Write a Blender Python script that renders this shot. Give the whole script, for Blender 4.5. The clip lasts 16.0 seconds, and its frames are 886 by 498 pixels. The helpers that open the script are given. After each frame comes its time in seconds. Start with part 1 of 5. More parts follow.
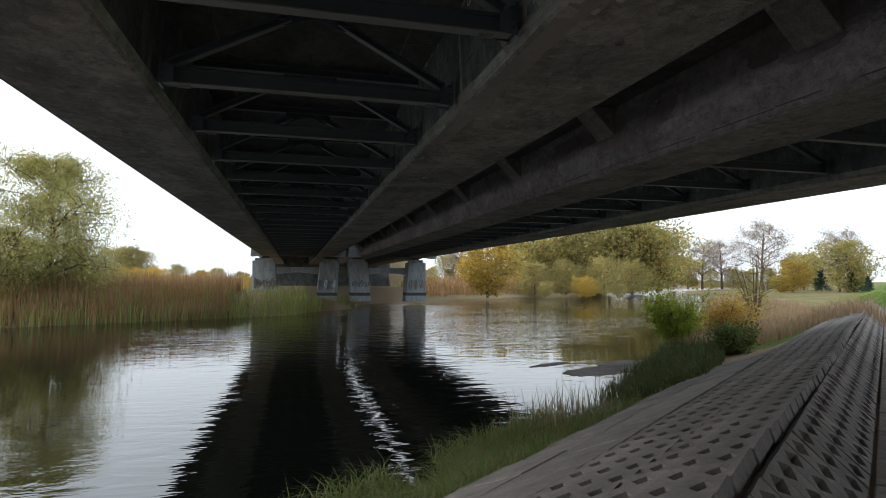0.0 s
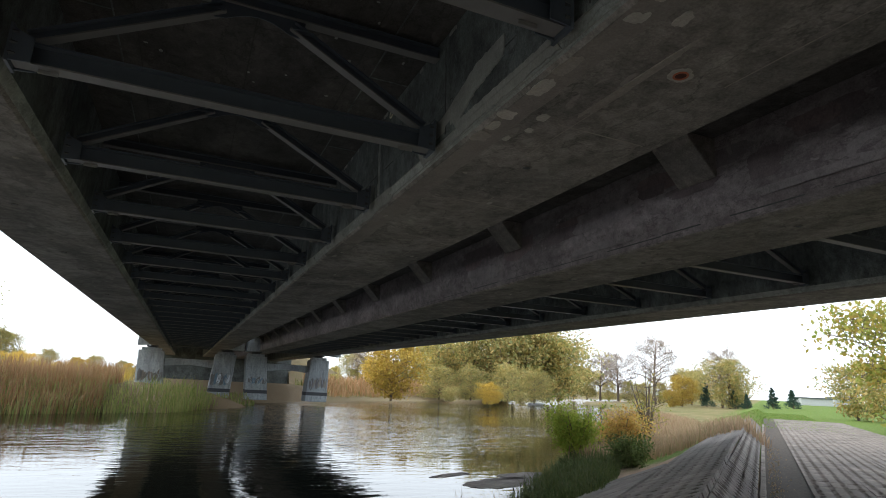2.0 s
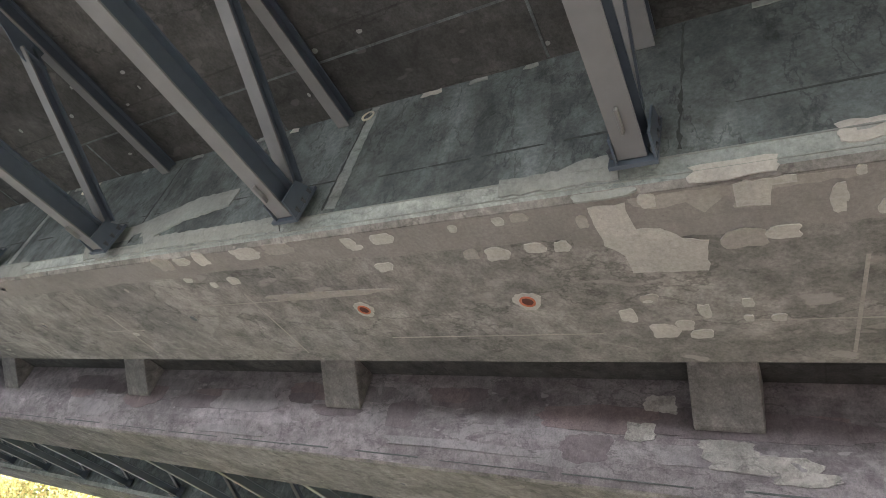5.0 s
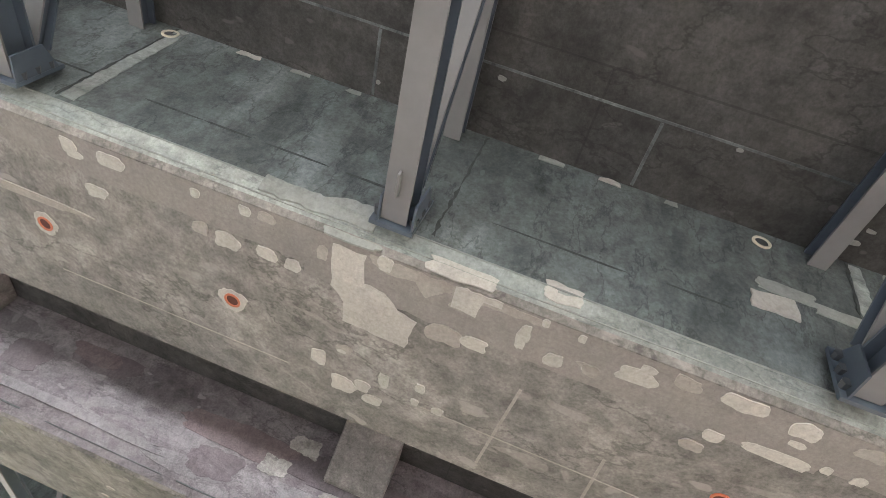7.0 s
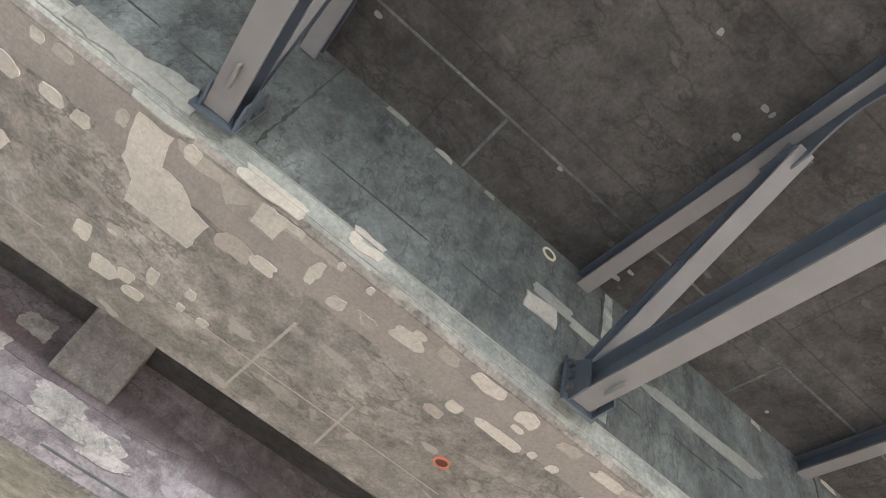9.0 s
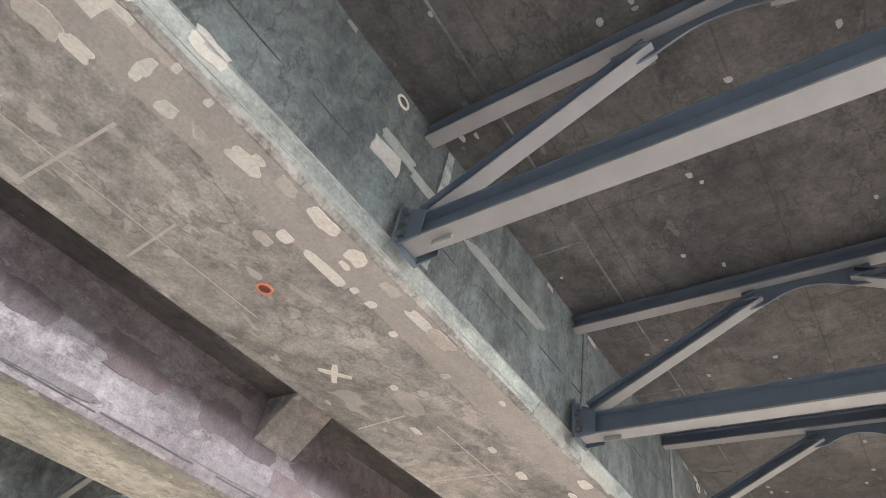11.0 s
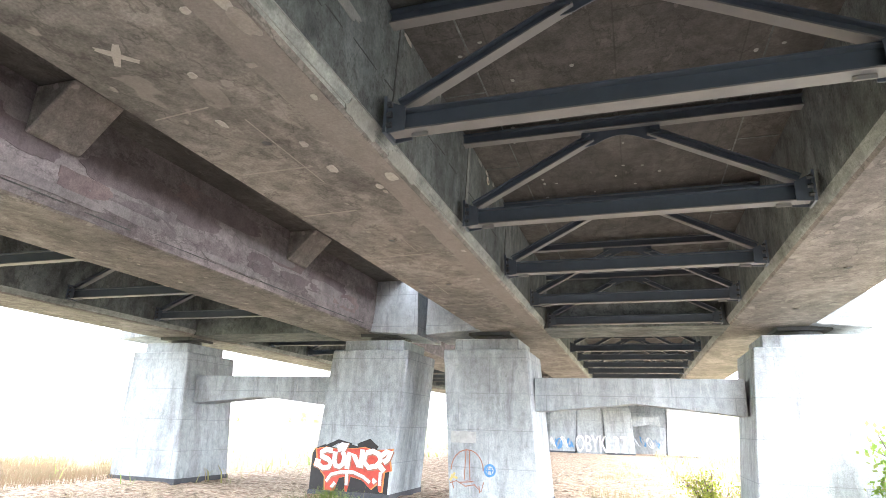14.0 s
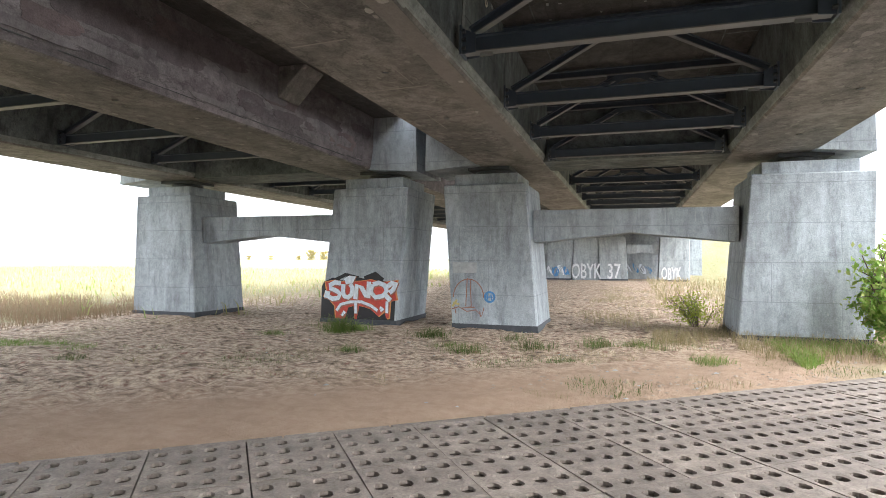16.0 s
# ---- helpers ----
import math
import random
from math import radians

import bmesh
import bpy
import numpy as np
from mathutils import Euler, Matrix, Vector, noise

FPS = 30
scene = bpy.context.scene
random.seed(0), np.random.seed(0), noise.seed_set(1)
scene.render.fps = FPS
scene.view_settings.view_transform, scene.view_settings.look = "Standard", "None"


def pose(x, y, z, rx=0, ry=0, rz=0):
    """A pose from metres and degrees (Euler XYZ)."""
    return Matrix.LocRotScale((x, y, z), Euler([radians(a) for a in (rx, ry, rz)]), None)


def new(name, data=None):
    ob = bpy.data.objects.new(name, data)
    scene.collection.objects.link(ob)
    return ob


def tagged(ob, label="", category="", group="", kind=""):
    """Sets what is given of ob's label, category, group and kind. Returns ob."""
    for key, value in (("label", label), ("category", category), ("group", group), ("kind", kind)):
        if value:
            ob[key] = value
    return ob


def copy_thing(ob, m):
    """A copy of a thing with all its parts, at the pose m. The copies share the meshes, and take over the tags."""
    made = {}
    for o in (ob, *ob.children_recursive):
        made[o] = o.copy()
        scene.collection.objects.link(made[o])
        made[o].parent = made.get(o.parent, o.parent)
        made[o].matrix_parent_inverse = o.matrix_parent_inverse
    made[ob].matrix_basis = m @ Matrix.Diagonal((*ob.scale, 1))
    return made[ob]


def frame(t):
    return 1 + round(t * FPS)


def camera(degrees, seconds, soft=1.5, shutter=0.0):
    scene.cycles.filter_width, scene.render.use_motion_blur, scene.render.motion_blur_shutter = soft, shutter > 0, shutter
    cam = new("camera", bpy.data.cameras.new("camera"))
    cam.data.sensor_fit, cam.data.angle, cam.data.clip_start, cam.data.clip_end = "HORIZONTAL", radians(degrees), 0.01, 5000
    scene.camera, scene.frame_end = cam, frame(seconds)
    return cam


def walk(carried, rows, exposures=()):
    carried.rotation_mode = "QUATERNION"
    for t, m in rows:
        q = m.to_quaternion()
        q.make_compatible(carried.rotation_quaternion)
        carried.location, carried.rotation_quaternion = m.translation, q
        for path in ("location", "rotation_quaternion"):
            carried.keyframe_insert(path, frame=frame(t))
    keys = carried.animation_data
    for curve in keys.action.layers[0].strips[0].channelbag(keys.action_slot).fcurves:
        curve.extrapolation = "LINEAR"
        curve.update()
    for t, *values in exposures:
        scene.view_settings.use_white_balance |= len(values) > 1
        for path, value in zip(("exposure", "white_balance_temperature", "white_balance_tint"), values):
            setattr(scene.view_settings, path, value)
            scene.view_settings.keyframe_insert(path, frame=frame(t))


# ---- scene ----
EXPOSURES = [(0.0, 0.35, 6150, 7), (2.0, 0.85, 6120, 7), (3.2, 1.55, 6080, 7.5), (5.3, 3.75, 6100, 10), (8.7, 4.35, 6100, 10.5), (11.0, 4.58, 6000, 11.5),
             (13.0, 4.4, 6080, 11.5), (13.5, 4.22, 6150, 11), (14.0, 3.75, 6220, 11), (14.5, 3.2, 6260, 10), (15.0, 2.75, 6260, 9.5), (16.0, 2.2, 6260, 9.5)]
cam = camera(74.59, 16.0, soft=0.9)
walk(cam, [
    (0.0, pose(-0.183, 0.278, 1.547, 92.98, -0.30, -14.21)),
    (0.5, pose(-0.181, 0.273, 1.551, 93.75, -0.60, -16.02)),
    (1.0, pose(-0.182, 0.265, 1.560, 95.89, -0.55, -17.80)),
    (1.5, pose(-0.187, 0.252, 1.566, 99.32, -1.28, -19.98)),
    (2.0, pose(-0.191, 0.226, 1.577, 103.06, -2.78, -23.46)),
    (2.5, pose(-0.200, 0.213, 1.581, 107.06, -4.46, -28.48)),
    (3.0, pose(-0.176, 0.167, 1.590, 111.28, -6.85, -33.36)),
    (3.2, pose(-0.174, 0.160, 1.594, 113.12, -7.90, -35.65)),
    (5.3, pose(-0.084, 0.163, 1.674, 129.64, -17.16, -67.83)),
    (5.5, pose(-0.083, 0.160, 1.675, 131.04, -18.15, -71.68)),
    (6.0, pose(-0.077, 0.152, 1.681, 135.09, -18.12, -82.54)),
    (6.5, pose(-0.068, 0.149, 1.682, 139.10, -17.98, -92.58)),
    (7.0, pose(-0.077, 0.149, 1.708, 141.91, -18.52, -101.73)),
    (7.5, pose(-0.077, 0.151, 1.714, 143.89, -18.63, -109.79)),
    (8.0, pose(-0.080, 0.143, 1.720, 145.21, -17.94, -117.63)),
    (8.5, pose(-0.076, 0.135, 1.725, 145.58, -16.73, -124.63)),
    (8.7, pose(-0.065, 0.123, 1.718, 145.53, -16.00, -126.26)),
    (10.8, pose(-0.021, 0.109, 1.662, 134.49, -9.51, -143.61)),
    (11.0, pose(-0.023, 0.107, 1.664, 133.78, -9.08, -145.92)),
    (11.5, pose(-0.014, 0.099, 1.651, 128.93, -8.21, -149.88)),
    (12.0, pose(-0.010, 0.088, 1.642, 125.37, -7.47, -153.42)),
    (12.5, pose(0.004, 0.073, 1.640, 121.18, -5.93, -155.85)),
    (13.0, pose(0.014, 0.054, 1.642, 116.72, -3.58, -157.68)),
    (13.5, pose(0.005, 0.051, 1.631, 112.47, -2.16, -160.38)),
    (14.0, pose(-0.002, 0.041, 1.621, 106.91, -1.83, -162.19)),
    (14.5, pose(-0.001, 0.035, 1.613, 102.46, -1.42, -163.74)),
    (15.0, pose(-0.002, 0.025, 1.609, 97.80, -0.42, -163.37)),
    (15.5, pose(-0.009, 0.011, 1.608, 93.99, -0.49, -162.46)),
    (16.0, pose(0.000, -0.000, 1.600, 90.97, -0.29, -161.98)),
], exposures=EXPOSURES)

# ---- light ----
world = bpy.data.worlds.new("sky")
scene.world = world
world.use_nodes = True
wt = world.node_tree
wt.nodes.clear()
sky = wt.nodes.new("ShaderNodeTexSky")
sky.sky_type = "NISHITA"
sky.sun_disc = False
sky.sun_elevation = radians(38)
sky.sun_rotation = radians(285)
sky.air_density, sky.dust_density, sky.ozone_density = 1.0, 4.0, 1.0
haze = wt.nodes.new("ShaderNodeHueSaturation")
haze.inputs["Saturation"].default_value = 0.22
veil = wt.nodes.new("ShaderNodeMixRGB")
veil.inputs["Fac"].default_value = 0.55
veil.inputs["Color2"].default_value = (11.5, 11.9, 12.4, 1)
back = wt.nodes.new("ShaderNodeBackground")
back.inputs["Strength"].default_value = 0.13
wout = wt.nodes.new("ShaderNodeOutputWorld")
wt.links.new(sky.outputs[0], haze.inputs["Color"])
wt.links.new(haze.outputs[0], veil.inputs["Color1"])
wt.links.new(veil.outputs[0], back.inputs["Color"])
wt.links.new(back.outputs[0], wout.inputs["Surface"])
sun_data = bpy.data.lights.new("sun", "SUN")
sun_data.energy, sun_data.angle, sun_data.color = 0.8, radians(35), (1.0, 0.96, 0.9)
sun = new("sun", sun_data)
sun.rotation_euler = Euler((radians(52), 0, radians(-105)))


# ---- materials ----
def node_mat(name, rough=0.8, metal=0.0):
    m = bpy.data.materials.new(name)
    m.use_nodes = True
    t = m.node_tree
    b = t.nodes["Principled BSDF"]
    b.inputs["Roughness"].default_value = rough
    b.inputs["Metallic"].default_value = metal
    return m, t, b


def N(t, kind, **sets):
    n = t.nodes.new(kind)
    for k, v in sets.items():
        n.inputs[k.replace("_", " ")].default_value = v
    return n


def ramp(t, src, stops):
    r = t.nodes.new("ShaderNodeValToRGB")
    e = r.color_ramp.elements
    while len(e) < len(stops):
        e.new(0.5)
    for el, (p, c) in zip(e, stops):
        el.position = p
        el.color = (*c, 1) if len(c) == 3 else c
    t.links.new(src, r.inputs["Fac"])
    return r.outputs["Color"]


def mixc(t, fac, a, b, kind="MIX"):
    m = t.nodes.new("ShaderNodeMixRGB")
    m.blend_type = kind
    for sock, v in (("Fac", fac), ("Color1", a), ("Color2", b)):
        if isinstance(v, (int, float)):
            m.inputs[sock].default_value = v
        elif isinstance(v, tuple):
            m.inputs[sock].default_value = (*v, 1)
        else:
            t.links.new(v, m.inputs[sock])
    return m.outputs["Color"]


def coords(t, scale=(1, 1, 1), rot=(0, 0, 0)):
    c = t.nodes.new("ShaderNodeTexCoord")
    m = t.nodes.new("ShaderNodeMapping")
    m.inputs["Scale"].default_value = scale
    m.inputs["Rotation"].default_value = rot
    t.links.new(c.outputs["Object"], m.inputs["Vector"])
    return m.outputs["Vector"]


def tex(t, kind, vec, out=0, **sets):
    n = N(t, kind, **sets)
    t.links.new(vec, n.inputs["Vector"])
    return n.outputs[out]


def bump(t, b, height, strength=0.3, dist=0.02):
    n = N(t, "ShaderNodeBump", Strength=strength, Distance=dist)
    t.links.new(height, n.inputs["Height"])
    t.links.new(n.outputs[0], b.inputs["Normal"])


def grey(v):
    return (v, v, v)


def concrete(name, base, tint2, stain, streak=(1, 1, 1), joints=None, wash=0.0, rough=0.85, detail=1.0):
    """Cast concrete: two tones in clouds, dark stains, fine grain, pits and shutter joints."""
    m, t, b = node_mat(name, rough)
    v = coords(t)
    vs = coords(t, streak)
    cloud = tex(t, "ShaderNodeTexNoise", vs, Scale=1.3, Detail=6.0, Roughness=0.62)
    col = mixc(t, ramp(t, cloud, [(0.36, grey(0)), (0.64, grey(1))]), base, tint2)
    st = tex(t, "ShaderNodeTexNoise", coords(t, tuple(a * 0.9 for a in streak), (0.3, 0.5, 0.2)), Scale=2.6, Detail=9.0, Roughness=0.72)
    col = mixc(t, ramp(t, st, [(0.50, grey(0)), (0.70, grey(0.85))]), col, stain)
    fine = tex(t, "ShaderNodeTexNoise", v, Scale=42.0, Detail=5.0, Roughness=0.75)
    col = mixc(t, 0.25 + 0.35 * detail, col, ramp(t, fine, [(0.3, grey(0.26)), (0.7, grey(0.78))]), "OVERLAY")
    mid = tex(t, "ShaderNodeTexNoise", coords(t, (1, 1, 1), (0.7, 0.1, 0.4)), Scale=6.5, Detail=8.0, Roughness=0.68, Distortion=0.25)
    col = mixc(t, 0.55 * detail, col, ramp(t, mid, [(0.36, grey(0.26)), (0.5, grey(0.52)), (0.64, grey(0.76))]), "OVERLAY")
    big = tex(t, "ShaderNodeTexNoise", coords(t, streak, (0.1, 0.2, 0.9)), Scale=0.7, Detail=5.0, Roughness=0.55, Distortion=1.2)
    col = mixc(t, 0.7 * detail, col, ramp(t, big, [(0.40, grey(0.30)), (0.46, grey(0.45)), (0.54, grey(0.52)), (0.60, grey(0.68))]), "OVERLAY")
    dashes = tex(t, "ShaderNodeTexNoise", coords(t, tuple(4.5 * a for a in streak), (0.02, 0.03, 0.05)), Scale=1.6, Detail=2.0, Roughness=0.4)
    col = mixc(t, ramp(t, dashes, [(0.70, grey(0)), (0.72, grey(0.6 * detail))]), col, tuple(min(0.6, c * 1.5) for c in base))
    crack = tex(t, "ShaderNodeTexNoise", coords(t, tuple(a * 0.8 for a in streak), (0.2, 0.9, 0.1)), Scale=1.7, Detail=7.0, Roughness=0.6)
    col = mixc(t, ramp(t, crack, [(0.488, grey(0)), (0.498, grey(0.55 * detail)), (0.508, grey(0))]), col, tuple(c * 0.45 for c in stain))
    if wash:
        w = tex(t, "ShaderNodeTexNoise", coords(t, tuple(a * 1.4 for a in streak)), Scale=3.3, Detail=3.0, Roughness=0.5, Distortion=0.8)
        col = mixc(t, ramp(t, w, [(0.63, grey(0)), (0.66, grey(wash))]), col, tuple(min(0.6, c * 1.6) for c in base))
    pit = tex(t, "ShaderNodeTexVoronoi", v, Scale=16.0)
    pitm = ramp(t, pit, [(0.05, grey(0)), (0.11, grey(1))])
    col = mixc(t, mixc(t, 1.0, grey(0.35), pitm, "SUBTRACT"), col, tuple(c * 0.4 for c in stain))
    h = mixc(t, 0.5, fine, pitm, "MULTIPLY")
    if joints:
        w, hh, rot = joints
        br = N(t, "ShaderNodeTexBrick", Scale=1.0, Mortar_Size=0.008, Brick_Width=w, Row_Height=hh)
        br.offset = 0.37
        t.links.new(coords(t, (1, 1, 1), rot), br.inputs["Vector"])
        fac = br.outputs["Fac"]
        col = mixc(t, mixc(t, 1.0, fac, grey(0.4), "MULTIPLY"), col, tuple(c * 0.7 for c in stain))
        h = mixc(t, fac, h, grey(0.15))
    t.links.new(col, b.inputs["Base Color"])
    bump(t, b, h, 0.45, 0.012)
    return m


def plain(name, col, rough=0.6, metal=0.0, var=0.25, scale=9.0, b_strength=0.15):
    m, t, b = node_mat(name, rough, metal)
    v = coords(t)
    n = tex(t, "ShaderNodeTexNoise", v, Scale=scale, Detail=6.0, Roughness=0.65)
    lo, hi = tuple(c * (1 - var) for c in col), tuple(min(1, c * (1 + var)) for c in col)
    c = ramp(t, n, [(0.3, lo), (0.7, hi)])
    t.links.new(c, b.inputs["Base Color"])
    bump(t, b, n, b_strength, 0.01)
    return m


def leafy(name, cols, rough=0.6):
    m, t, b = node_mat(name, rough)
    b.inputs["Specular IOR Level"].default_value = 0.25
    g = t.nodes.new("ShaderNodeNewGeometry")
    k = len(cols)
    c = ramp(t, g.outputs["Random Per Island"], [(i / max(1, k - 1), cc) for i, cc in enumerate(cols)])
    o = t.nodes.new("ShaderNodeObjectInfo")
    hs = t.nodes.new("ShaderNodeHueSaturation")
    mr = N(t, "ShaderNodeMapRange", To_Min=0.75, To_Max=1.25)
    t.links.new(o.outputs["Random"], mr.inputs["Value"])
    t.links.new(mr.outputs[0], hs.inputs["Value"])
    t.links.new(c, hs.inputs["Color"])
    t.links.new(hs.outputs[0], b.inputs["Base Color"])
    tr = t.nodes.new("ShaderNodeBsdfTranslucent")
    t.links.new(hs.outputs[0], tr.inputs["Color"])
    mx = t.nodes.new("ShaderNodeMixShader")
    mx.inputs[0].default_value = 0.45
    t.links.new(b.outputs[0], mx.inputs[1])
    t.links.new(tr.outputs[0], mx.inputs[2])
    t.links.new(mx.outputs[0], t.nodes["Material Output"].inputs["Surface"])
    return m


M_SOFFIT = concrete("concrete_soffit", (0.228, 0.212, 0.194), (0.18, 0.171, 0.161), (0.098, 0.093, 0.088), (0.8, 0.5, 0.8), None, 0.35)
# grey-green inner web, with the shade between the girders darkening its colour
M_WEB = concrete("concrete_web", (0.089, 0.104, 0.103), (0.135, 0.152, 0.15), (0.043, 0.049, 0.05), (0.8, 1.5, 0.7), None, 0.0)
M_WEBB = concrete("concrete_web_mauve", (0.165, 0.149, 0.153), (0.128, 0.112, 0.116), (0.075, 0.061, 0.064), (0.8, 0.5, 1.3), None, 0.2)
M_WASHD = concrete("dark_mauve_wash", (0.092, 0.076, 0.08), (0.112, 0.094, 0.098), (0.06, 0.048, 0.051), (1.2, 0.7, 0.5), detail=0.6)
M_WASHR = concrete("reddish_wash", (0.145, 0.11, 0.11), (0.118, 0.092, 0.093), (0.075, 0.057, 0.058), (1.2, 0.7, 0.5), detail=0.6)
M_WASHL = concrete("lavender_wash", (0.168, 0.153, 0.157), (0.142, 0.128, 0.132), (0.095, 0.084, 0.087), (1.2, 0.7, 0.5), detail=0.6)
# deck tone kept far below the girders': shade in the bays put into it
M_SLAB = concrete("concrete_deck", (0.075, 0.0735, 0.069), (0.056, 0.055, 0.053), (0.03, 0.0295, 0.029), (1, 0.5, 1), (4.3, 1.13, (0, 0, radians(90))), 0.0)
M_PIER = concrete("concrete_pier", (0.385, 0.425, 0.452), (0.315, 0.345, 0.368), (0.19, 0.206, 0.222), (2.0, 2.0, 0.45), (1.9, 0.78, (radians(90), 0, 0)), 0.0, detail=0.48)
M_BAND = concrete("concrete_band", (0.24, 0.222, 0.205), (0.22, 0.204, 0.19), (0.18, 0.167, 0.156), (0.8, 0.3, 0.8), detail=0.25)
M_PATCH = concrete("repair_mortar", (0.43, 0.405, 0.37), (0.385, 0.365, 0.335), (0.32, 0.305, 0.28), detail=0.25)
M_PATCHG = concrete("repair_mortar_grey", (0.27, 0.28, 0.262), (0.24, 0.25, 0.235), (0.18, 0.19, 0.178), detail=0.25)
M_PATCHW = concrete("repair_mortar_warm", (0.315, 0.29, 0.26), (0.285, 0.262, 0.237), (0.23, 0.21, 0.19), detail=0.25)
M_LEDGE = concrete("concrete_ledge", (0.22, 0.245, 0.235), (0.27, 0.285, 0.27), (0.10, 0.115, 0.11), (0.8, 0.6, 2.0), detail=0.7)
M_TAR = plain("bitumen_coat", (0.06, 0.065, 0.075), 0.75)
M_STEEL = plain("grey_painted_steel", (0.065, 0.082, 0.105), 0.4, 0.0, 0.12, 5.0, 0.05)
# the same steel as caught by light from below, painted in as a paler tone
M_STEELP = plain("lit_tone_steel", (0.165, 0.165, 0.165), 0.5, 0.0, 0.1, 5.0, 0.05)
M_DARK = plain("dark_steel", (0.05, 0.055, 0.06), 0.5)
M_PVC = plain("orange_plastic_sleeve", (0.42, 0.11, 0.05), 0.45)
M_HOLE = plain("sleeve_inside_shade", (0.085, 0.028, 0.02), 0.9)
M_RING = plain("cream_plastic_ring", (0.62, 0.58, 0.46), 0.5)
M_PAVE = concrete("paving_concrete", (0.265, 0.222, 0.19), (0.21, 0.176, 0.152), (0.135, 0.112, 0.096), detail=0.75)
M_REVET = concrete("revetment_concrete", (0.235, 0.205, 0.185), (0.19, 0.168, 0.155), (0.12, 0.105, 0.095), detail=0.5)
M_BLACKP = plain("black_spray_paint", (0.018, 0.018, 0.02), 0.6)
M_REDP = plain("red_spray_paint", (0.50, 0.06, 0.04), 0.55)
M_WHITEP = plain("white_spray_paint", (0.74, 0.76, 0.78), 0.55)
M_PALEP = plain("bluish_white_spray_paint", (0.66, 0.72, 0.78), 0.55, 0.0, 0.2, 14.0)
M_ORANGEP = plain("orange_spray_paint", (0.62, 0.24, 0.07), 0.55)
M_BLUEP = plain("blue_spray_paint", (0.08, 0.24, 0.50), 0.55)
M_BLUEG = plain("faded_blue_paint", (0.16, 0.24, 0.32), 0.6)
M_RUSTP = plain("brown_spray_paint", (0.30, 0.14, 0.10), 0.6)
M_YELP = plain("yellow_spray_paint", (0.52, 0.43, 0.16), 0.6)
M_GREYP = plain("grey_block_paint", (0.40, 0.41, 0.41), 0.7)
M_BARK = plain("bark", (0.13, 0.10, 0.075), 0.9, 0, 0.4, 14, 0.6)


def ground_material():
    m, t, b = node_mat("ground_soil", 0.95)
    b.inputs["Specular IOR Level"].default_value = 0.08
    v = coords(t)
    n1 = tex(t, "ShaderNodeTexNoise", v, Scale=0.35, Detail=8.0, Roughness=0.65)
    n2 = tex(t, "ShaderNodeTexNoise", v, Scale=5.0, Detail=8.0, Roughness=0.7)
    n3 = tex(t, "ShaderNodeTexNoise", v, Scale=45.0, Detail=3.0, Roughness=0.7)
    sand = mixc(t, ramp(t, n2, [(0.35, grey(0)), (0.65, grey(1))]), (0.62, 0.49, 0.385), (0.50, 0.39, 0.30))
    n4 = tex(t, "ShaderNodeTexNoise", coords(t, (0.65, 1.0, 1)), Scale=3.6, Detail=8.0, Roughness=0.68, Distortion=0.6)
    # dark lows: the shade between lumps and ridges is put into the sand's colour
    sand = mixc(t, ramp(t, n4, [(0.40, grey(0.85)), (0.445, grey(0.35)), (0.47, grey(0)), (0.492, grey(0)), (0.50, grey(0.75)), (0.512, grey(0))]), sand, (0.27, 0.20, 0.148))
    n5 = tex(t, "ShaderNodeTexNoise", v, Scale=8.0, Detail=6.0, Roughness=0.7)
    # more of the same relief shading, as light and dark colour contrast
    sand = mixc(t, 0.8, sand, ramp(t, n5, [(0.38, grey(0.12)), (0.5, grey(0.5)), (0.62, grey(0.82))]), "OVERLAY")
    sand = mixc(t, ramp(t, n3, [(0.55, grey(0)), (0.70, grey(0.7))]), sand, (0.19, 0.15, 0.115))
    grass = mixc(t, ramp(t, n2, [(0.38, grey(0)), (0.6, grey(1))]), (0.22, 0.225, 0.12), (0.29, 0.27, 0.155))
    dry = mixc(t, ramp(t, n2, [(0.38, grey(0)), (0.6, grey(1))]), (0.37, 0.325, 0.215), (0.29, 0.255, 0.15))
    sv_ = t.nodes.new("ShaderNodeVectorMath"); sv_.operation = "DOT_PRODUCT"
    sv_.inputs[1].default_value = (0.622, -0.783, 0)
    t.links.new(v, sv_.inputs[0])
    wheel = N(t, "ShaderNodeMath"); wheel.operation = "MULTIPLY_ADD"; wheel.inputs[1].default_value = 1.6
    t.links.new(n2, wheel.inputs[0])
    t.links.new(sv_.outputs["Value"], wheel.inputs[2])
    track = N(t, "ShaderNodeMapRange", From_Min=7.6, From_Max=9.2, To_Min=0.9, To_Max=0.0)
    t.links.new(wheel.outputs[0], track.inputs["Value"])
    sand = mixc(t, track.outputs[0], sand, mixc(t, n4, (0.36, 0.25, 0.18), (0.50, 0.365, 0.27)))
    # the bridge keeps the rain off a strip of bare sand, |x - 4.8| < 10 or so
    sx = t.nodes.new("ShaderNodeSeparateXYZ")
    t.links.new(v, sx.inputs[0])
    a = N(t, "ShaderNodeMath"); a.operation = "SUBTRACT"; a.inputs[1].default_value = 5.2
    t.links.new(sx.outputs["X"], a.inputs[0])
    ab = N(t, "ShaderNodeMath"); ab.operation = "ABSOLUTE"
    t.links.new(a.outputs[0], ab.inputs[0])
    wob = N(t, "ShaderNodeMath"); wob.operation = "MULTIPLY_ADD"; wob.inputs[1].default_value = 9.0
    t.links.new(n1, wob.inputs[0])
    t.links.new(ab.outputs[0], wob.inputs[2])
    mr = N(t, "ShaderNodeMapRange", From_Min=12.5, From_Max=14.5)
